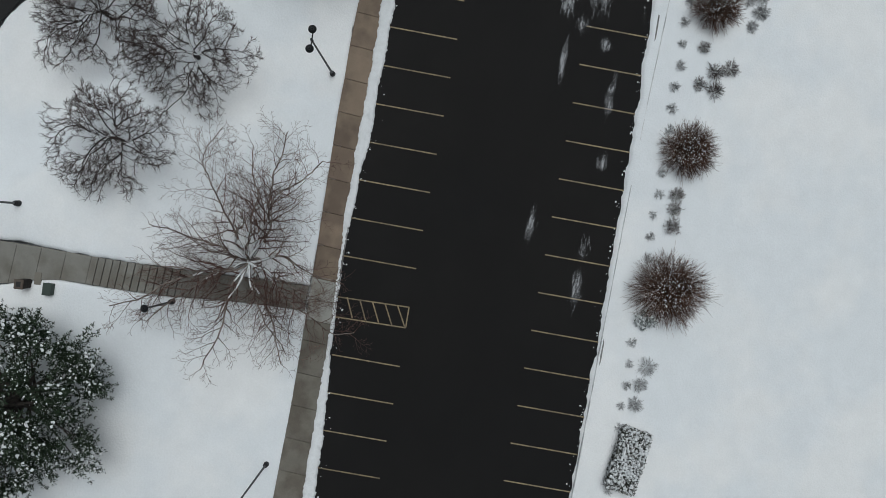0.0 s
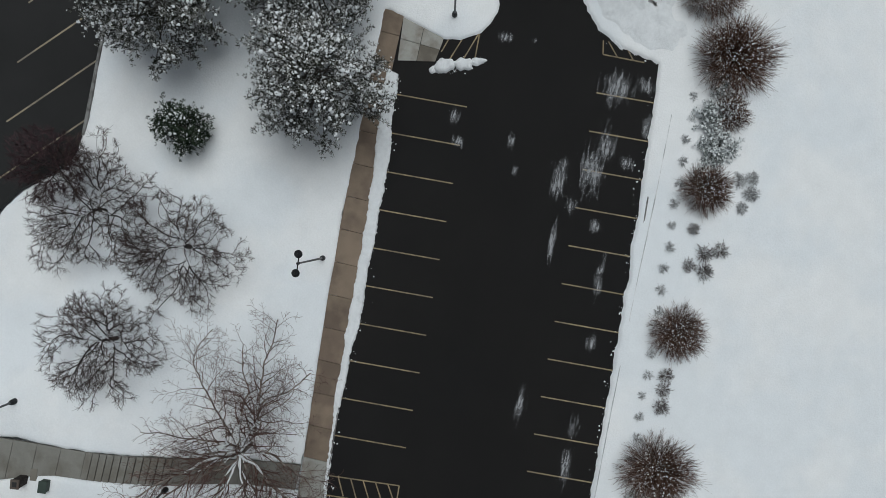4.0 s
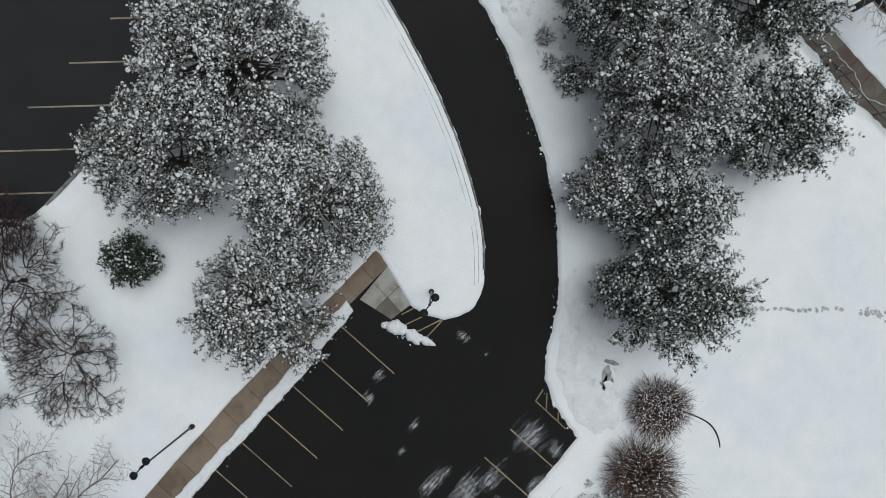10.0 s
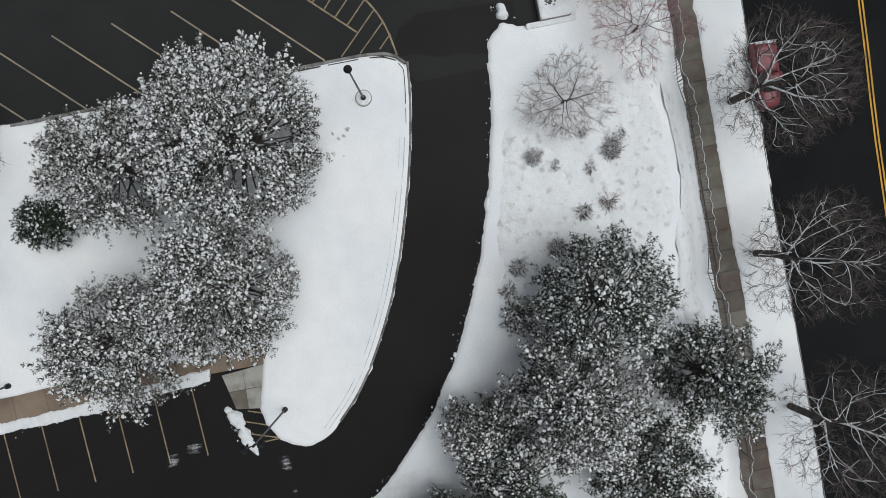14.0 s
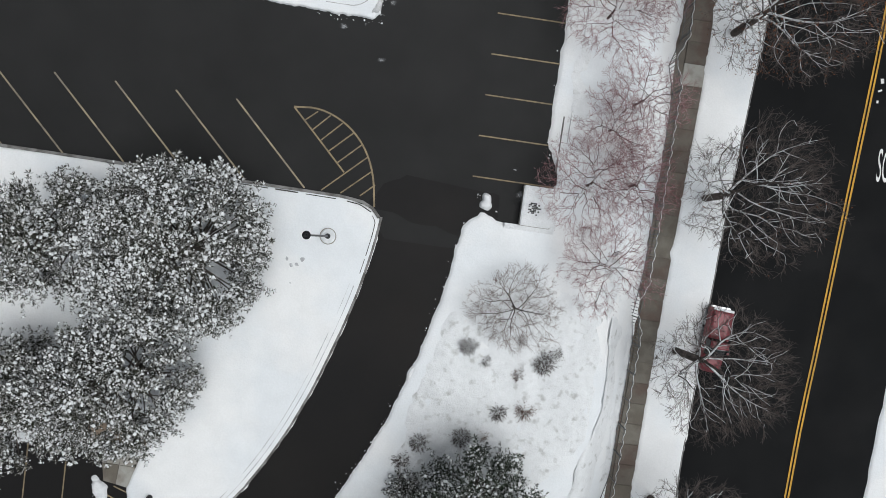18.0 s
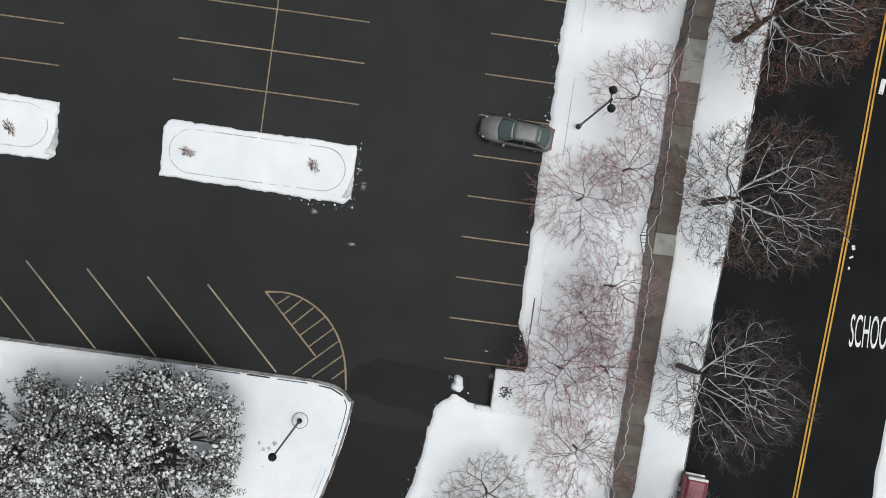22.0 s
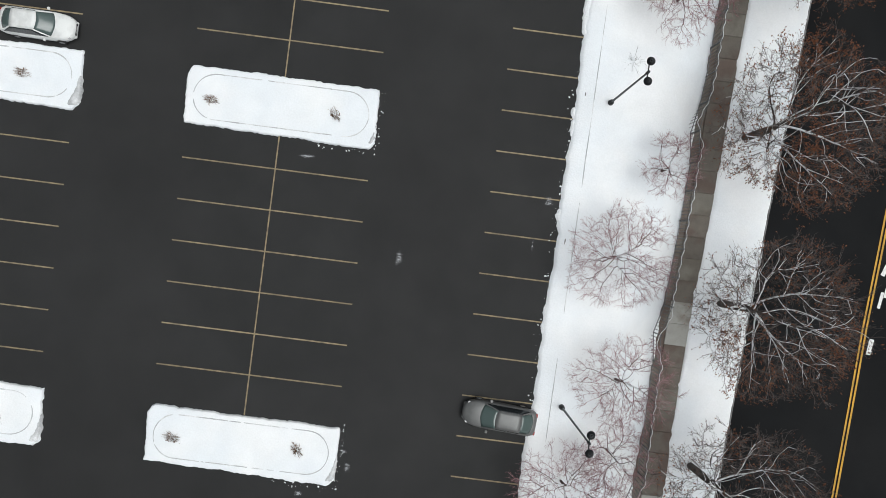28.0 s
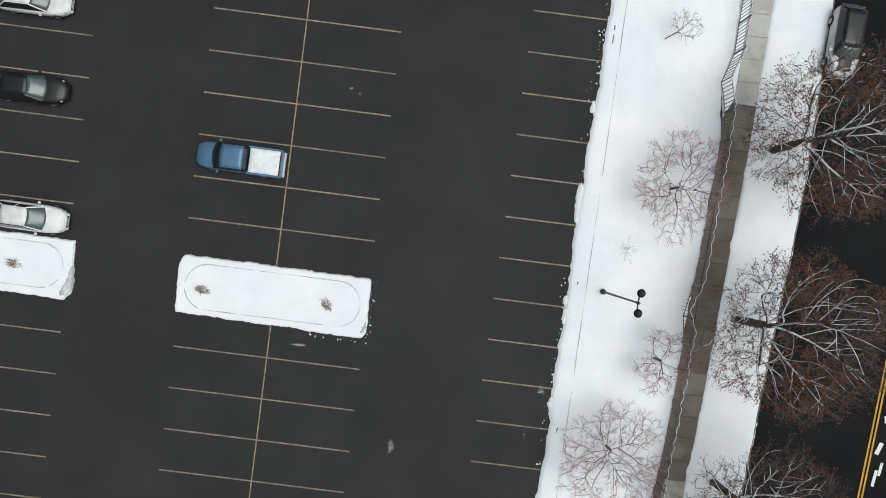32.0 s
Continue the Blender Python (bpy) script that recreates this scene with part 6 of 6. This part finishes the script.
bar.to_mesh(bar_mesh)
bar.free()
bar_mesh.materials.append(WIRE)
rest = [[], []]
for y in np.arange(-66, 60, 0.24):
    p = spot(fence_x(y), y)
    if -26 < y < 44:
        ob = child(new("picket", bar_mesh), fence)
        ob.location = p
    else:
        rest[0].append(p)
        rest[1].append((p[0], p[1], p[2] + FENCE_H))
child(new("picket_run", raw_mesh("picket_run", *tubes(rest[0], rest[1], np.full(len(rest[0]), 0.016), np.full(len(rest[0]), 0.016), 4), WIRE)), fence)["kind"] = "stuff"
sy = np.arange(-66, 60, 0.22)
sag = 0.06 * np.abs(np.sin(sy * math.pi / 0.9)) + 0.03 * np.array([noise.noise((float(y) * 1.7, 0.0, 5.0)) for y in sy])
line = np.stack([fence_x(sy) + 0.06 * np.sin(sy * math.pi / 0.45) + np.array([0.10 * noise.noise((float(y) * 0.6, 2.0, 5.0)) for y in sy]), sy, terrain(fence_x(sy), sy) + FENCE_H + 0.02 - sag], 1)
line[:, 0], line[:, 1] = lie(line[:, 0], line[:, 1])
child(new("snow_ridge", raw_mesh("snow_ridge", *tubes(line[:-1], line[1:], np.full(len(line) - 1, 0.02), np.full(len(line) - 1, 0.02), 6), TREE_SNOW, True)), fence, "scalloped ridge of snow along the top wire")

# ---- small things ----
box_u = tagged(new("utility_box"), "snow-capped concrete utility box with a dark grate", "utility box")
box_u.matrix_basis = pose(18.55, -17.5, 0.0)
bm = bmesh.new()
box(bm, -1.05, 1.0, -1.35, 1.35, 0.0, 0.55, 0.04)
part("housing", bm, PALE, box_u)
bm = bmesh.new()
box(bm, -1.03, 0.98, -1.33, 1.33, 0.55, 0.70, 0.06)
part("snow_cap", bm, ROUGH_SNOW, box_u, "thick white snow cap")
bm = bmesh.new()
gr = random.Random(8)
for i in range(8):
    for j in range(9):
        if gr.random() < 0.9 - 0.09 * math.hypot(i - 3.5, j - 5) ** 1.4:
            box(bm, -0.60 + 0.105 * i, -0.51 + 0.105 * i + 0.02 * gr.random(), -0.70 + 0.105 * j, -0.62 + 0.105 * j + 0.02 * gr.random(), 0.66, 0.71 + 0.012 * gr.random())
grate = part("grate", bm, BLACK_TRIM, box_u, "black grate showing through the snow")
grate["kind"] = "stuff"
bm = bmesh.new()
box(bm, -2.0, 1.35, -1.66, -1.30, -0.1, 0.34, 0.05)
part("low_wall", bm, ROUGH_SNOW, box_u, "low wall under snow")
bm = bmesh.new()
box(bm, 0.97, 1.36, -1.34, 1.6, -0.1, 0.42, 0.05)
part("low_wall", bm, ROUGH_SNOW, box_u, "low wall under snow")

bin_ = tagged(new("litter_bin"), "square concrete litter bin with an open dark top", "litter bin")
bin_.matrix_basis = pose(*spot(-41.05, -21.7, 0.05), 0, 0, 6)
bm = bmesh.new()
box(bm, -0.28, 0.28, -0.26, 0.26, 0, 0.9, 0.04)
part("body", bm, DARK_BARK, bin_)
bm = bmesh.new()
box(bm, -0.31, 0.31, -0.29, 0.29, 0.9, 0.98, 0.03)
part("lid", bm, BROWN_WALK, bin_, "brown lid with snow at its rim")
bm = bmesh.new()
box(bm, -0.16, 0.16, -0.14, 0.14, 0.98, 0.992)
part("opening", bm, BLACK_TRIM, bin_, "dark square opening")
bm = bmesh.new()
box(bm, -0.05, 0.75, -0.85, -0.4, 0, 0.12, 0.02)
part("plinth", bm, CONCRETE, bin_)

GREENBOX = material("dull_green_metal", (0.05, 0.07, 0.06), 0.6, 0.2, vary=0.15, bump=0.1)
for nm, x, y, sx, sy_, h in (("cable_cabinet", -41.05, -23.2, 0.36, 0.24, 0.5), ("marker_stub", -43.8, -23.5, 0.16, 0.2, 0.4)):
    cab = tagged(new(nm), "small dull green metal cabinet in the snow" if nm == "cable_cabinet" else "short dark metal stub poking out of snow", "cabinet" if nm == "cable_cabinet" else "marker")
    cab.matrix_basis = pose(*spot(x, y, 0.05), 0, 0, 3)
    bm = bmesh.new()
    box(bm, -sx, sx, -sy_, sy_, 0, h, 0.03)
    part("housing", bm, GREENBOX, cab)
    bm = bmesh.new()
    box(bm, -sx - 0.03, sx + 0.03, -sy_ - 0.03, sy_ + 0.03, h, h + 0.05, 0.015)
    part("lid", bm, GREENBOX, cab)

EDGE = material("black_lawn_edging", (0.02, 0.018, 0.017), 0.8, bump=0.2)
curve = rounded([(1.9, -59.6), (2.45, -60.7), (2.75, -61.9), (2.2, -63.2), (1.2, -63.9), (-0.6, -64.6), (-2.2, -65.1)], 3)
pts = np.array([spot(*p, 0.2 if p[1] > -63.2 else 0.165) for p in curve])
tagged(new("lawn_edging", raw_mesh("lawn_edging", *tubes(pts[:-1], pts[1:], np.full(len(pts) - 1, 0.055), np.full(len(pts) - 1, 0.055), 6), EDGE)), "curved black lawn edging showing through the snow", "edging")
# The shade in the footprints' hollows is put into this grey; the marks are flat.
PRINT = material("shaded_trodden_snow", (0.42, 0.43, 0.45), 0.9, vary=0.2, scale=5.0, fine=30.0, bump=0.5, second=(0.58, 0.60, 0.62), mixscale=4.0, spec=0.1)
trail = rounded([(9.3, -56.8), (11.4, -58.9), (13.3, -60.9), (15.6, -63.0), (16.8, -64.7), (16.4, -66.9), (14.7, -70.1), (13.5, -74.0)], 2)
rp = np.random.RandomState(77)
dots = []
for p, off in [(q, o) for q in polyline(trail, 0.42) for o in (-0.34, 0.30)] + [(q, o) for q in polyline([(15.6, -63.5), (22.0, -70.5)], 0.45) for o in (-0.2, 0.2)]:
    dots.append(spot(p[0] + off + rp.normal(0, 0.07), p[1] - off + rp.normal(0, 0.07), 0.205 + 0.06 * rp.uniform()))
for x, y in ((2.6, -23.2), (2.9, -23.6), (3.3, -23.5), (2.7, -24.3), (3.0, -24.7), (3.6, -23.1)):
    dots.append(spot(x, y, 0.215))
v, t = caps(rp, np.array(dots), rp.uniform(0.10, 0.17, len(dots)), 0.12)
tagged(new("footprint_trail", raw_mesh("footprint_trail", v, t, PRINT)), "trail of footprints trodden through the snow field", "footprints", kind="stuff")
tagged(sheet("snow_churned", rounded([(-3.9, -55.4), (-3.2, -52.2), (-1.6, -50.6), (1.2, -48.4), (3.4, -46.6), (4.1, -48.0), (2.6, -51.0), (2.2, -53.6), (0.2, -56.2), (-1.8, -57.6), (-3.6, -57.0), (-3.9, -55.4)], 2)[:-1], ROUGH_SNOW, lift=0.15, depth=0.06, ragged=0.35, grid=0.3, edge=0.6, lumps=0.26, lump_scale=1.1, seed=43, step=0.3, thing=False), "churned, plough-thrown snow between the drive and the shrubs", "snow", kind="structure")
for k, (x, y, a, b, turn) in enumerate(((-0.25, -54.1, 0.75, 0.34, 35), (-0.75, -54.5, 0.75, 0.12, 35), (-0.35, -54.75, 0.6, 0.09, 35), (0.75, -53.6, 0.16, 0.62, 28), (0.0, -53.4, 0.35, 0.12, 30))):
    blotch(x, y, a, b, turn, 301 + k, SCRAPED, 0.0, "bare_patch", "patch of thin icy snow scraped by the plough", 0.36)

# crumbs of snow that the plough left along the edges
rc = np.random.RandomState(99)
crumb = []
for line, spread, count in ((polyline(strip, 0.2), 0.5, 260), (polyline([(18.9, -14), (18.95, 0), (19.1, 20), (19.5, 43)], 0.2), 0.35, 220), (polyline(DRIVE_EAST, 0.2), 0.3, 160), (polyline([lot(-30, -13.2), lot(4, -13.3), lot(30, -12.6)], 0.2), 0.5, 220), (polyline([(2.4, -6.9), (6.6, -6.9), (6.7, -2.6)], 0.2), 0.2, 40), (polyline([(2.5, 15.7), (6.4, 15.7), (6.5, 20)], 0.2), 0.2, 30), (polyline([(-8.8, -41.2), (-7.2, -44.2)], 0.1), 0.4, 70), (polyline([(14.6, -17.2), (15.6, -18.1)], 0.1), 0.3, 25)):
    for p in line[rc.randint(0, len(line), count)]:
        q = p + rc.normal(0, spread * 0.5, 2)
        crumb.append(spot(q[0], q[1], 0.01))
crumb = np.array(crumb)
tagged(new("snow_crumbs", raw_mesh("snow_crumbs", *caps(rc, crumb, 0.02 + 0.07 * rc.uniform(size=len(crumb)) ** 2.5, 0.7, DOME), TREE_SNOW, True)), "loose crumbs of snow left along ploughed edges", "snow", kind="stuff")


# ---- sidewalks and steps, slab by slab ----
def slab(corners, z, mat, parent, name="slab", drop=0.12):
    """One slab with worn, bevelled rims; z gives the height of each corner."""
    c = np.array([lie(*p) for p in corners])
    mid = c.mean(0)
    inner = mid + (c - mid) * (1 - 0.03 / np.maximum(np.linalg.norm(c - mid, axis=1), 0.1))[:, None]
    z = np.array(z, float)
    verts = [(*p, h - drop) for p, h in zip(c, z)] + [(*p, h - 0.012) for p, h in zip(c, z)] + [(*p, h) for p, h in zip(inner, z)]
    faces = [(8, 9, 10, 11)] + [(4 + i, 4 + (i + 1) % 4, 8 + (i + 1) % 4, 8 + i) for i in range(4)] + [(i, (i + 1) % 4, 4 + (i + 1) % 4, 4 + i) for i in range(4)]
    ob = new(name, mesh_of(name, verts, faces, mat))
    ob.parent = parent
    return ob


rs = random.Random(5)
walk_a = tagged(new("sidewalk_park"), "damp tan concrete sidewalk cleared of snow", "sidewalk", kind="structure")
north = lambda x: float(np.interp(x, [-80, -52.5, -44.8, -36.4, -29.7, -21.0, -5.0], [-40.75, -39.4, -39.05, -38.45, -37.9, -37.2, -36.6])) + 0.12
south = lambda x: float(np.interp(x, [-80, -52, -46.7, -35.6, -25, -20.2, -9.2, -5.0], [-42.4, -41.35, -41.1, -40.2, -39.45, -39.05, -38.15, -38.1])) + 0.05
x = -78.0
while x < -5.6:
    w = 2.3 if -37 < x or x < -41.5 else 1.45
    e = min(x + w - 0.025, -5.4)
    slab([(x, south(x)), (e, south(e)), (e, north(e)), (x, north(x))], [float(terrain(q, r(q))) + 0.10 for q, r in ((x, south), (e, south), (e, north), (x, north))], WALK_BROWN if x > -37.6 else PALE if x > -40.6 else CONCRETE, walk_a)
    x += w
ramp = tagged(new("ramp_landing"), "pale stained concrete ramp at the sidewalk's end", "ramp", kind="structure")
RA, RB, RC, RD = (np.array(p) for p in ((-5.65, -38.06), (-6.35, -41.1), (-8.05, -40.88), (-8.6, -38.35)))
for u0, u1, w0, w1, mat in ((0, 0.49, 0, 0.5, PALE), (0.5, 1, 0, 0.5, PALE), (0, 0.49, 0.51, 1, PALE), (0.5, 1, 0.51, 1, CONCRETE)):
    quad = [(RA * (1 - u) + RD * u) * (1 - w) + (RB * (1 - u) + RC * u) * w for u, w in ((u0, w0), (u1, w0), (u1, w1), (u0, w1))]
    slab(quad[::-1], [float(terrain(*q)) + 0.09 - 0.06 * w for q, w in zip(quad[::-1], (w1, w1, w0, w0))], mat, ramp)

steps = tagged(new("stairway_path"), "weathered concrete steps and path climbing the slope", "steps", kind="structure")
en = lambda y: float(np.interp(y, [-38.6, -33.9, -29.8, -25.0, -22.0, -19.3, -12], [-37.45, -37.87, -38.2, -38.45, -38.6, -38.8, -39.6])) - 0.04
es = lambda y: float(np.interp(y, [-38.6, -33.9, -29.8, -25.2, -23.0, -19.9, -12], [-39.3, -39.65, -40.1, -40.3, -40.45, -41.6, -43.0])) + 0.04
y = -38.3
while y < -12.5:
    stair = -30.3 < y < -25.2
    w = 0.425 if stair else 1.55 if y > -25.3 else 1.3
    if not stair and y < -30.3:
        w = min(w, -30.25 - y) if -30.25 - y > 0.2 else w
    g = y + w - (0.02 if not stair else 0.015)
    zc = [float(terrain(-39.2, q)) + 0.14 for q in (y, g)]
    if stair:
        zc = [float(terrain(-39.2, y + w)) + 0.14] * 2
    slab([(es(y), y), (en(y), y), (en(g), g), (es(g), g)], [zc[0], zc[0], zc[1], zc[1]], STEP_STONE, steps, "step" if stair else "slab", 0.2)
    y += w

walk_b = tagged(new("sidewalk_street"), "damp patchy concrete sidewalk behind the fence", "sidewalk", kind="structure")
y = -80.0
while y < 75:
    e = y + 1.53
    pale = -8.3 < y < -5.9 or 4.4 < y < 7.2 or y > 33.5
    brown = rs.random() < (0.8 if -22 < y < 32 else 0.4)
    z0, z1 = (float(terrain(walk_x(q) + 0.7, q)) + 0.07 for q in (y, e))
    slab([(walk_x(y) - 0.05, y), (walk_x(y) + 1.5, y), (walk_x(e) + 1.5, e), (walk_x(e) - 0.05, e)], [z0, z0, z1, z1], NEW_SLAB if y > 33.5 else PALE if pale else BROWN_WALK if brown else CONCRETE, walk_b)
    y += 1.55
tagged(sheet("snow_by_fence", [(fence_x(q) - 0.1, q) for q in np.arange(33.5, 90, 3.0)] + [(walk_x(q) - 0.02, q) for q in np.arange(89, 33, -3.0)], SNOW, lift=0.0, depth=0.1, ragged=0.08, grid=1.0, step=0.5, thing=False), "snow strip between fence and pale sidewalk", "snow", kind="structure")
tagged(sheet("ground_under_walk", [(fence_x(q) - 0.1, q) for q in np.arange(-110, 90, 3.0)] + [(walk_x(q) + 1.7, q) for q in np.arange(90, -110, -3.0)], BROWN_WALK, lift=-0.02, grid=1.5, step=1.0, thing=False), "bare damp soil strip at the fence's foot", "ground", kind="structure")
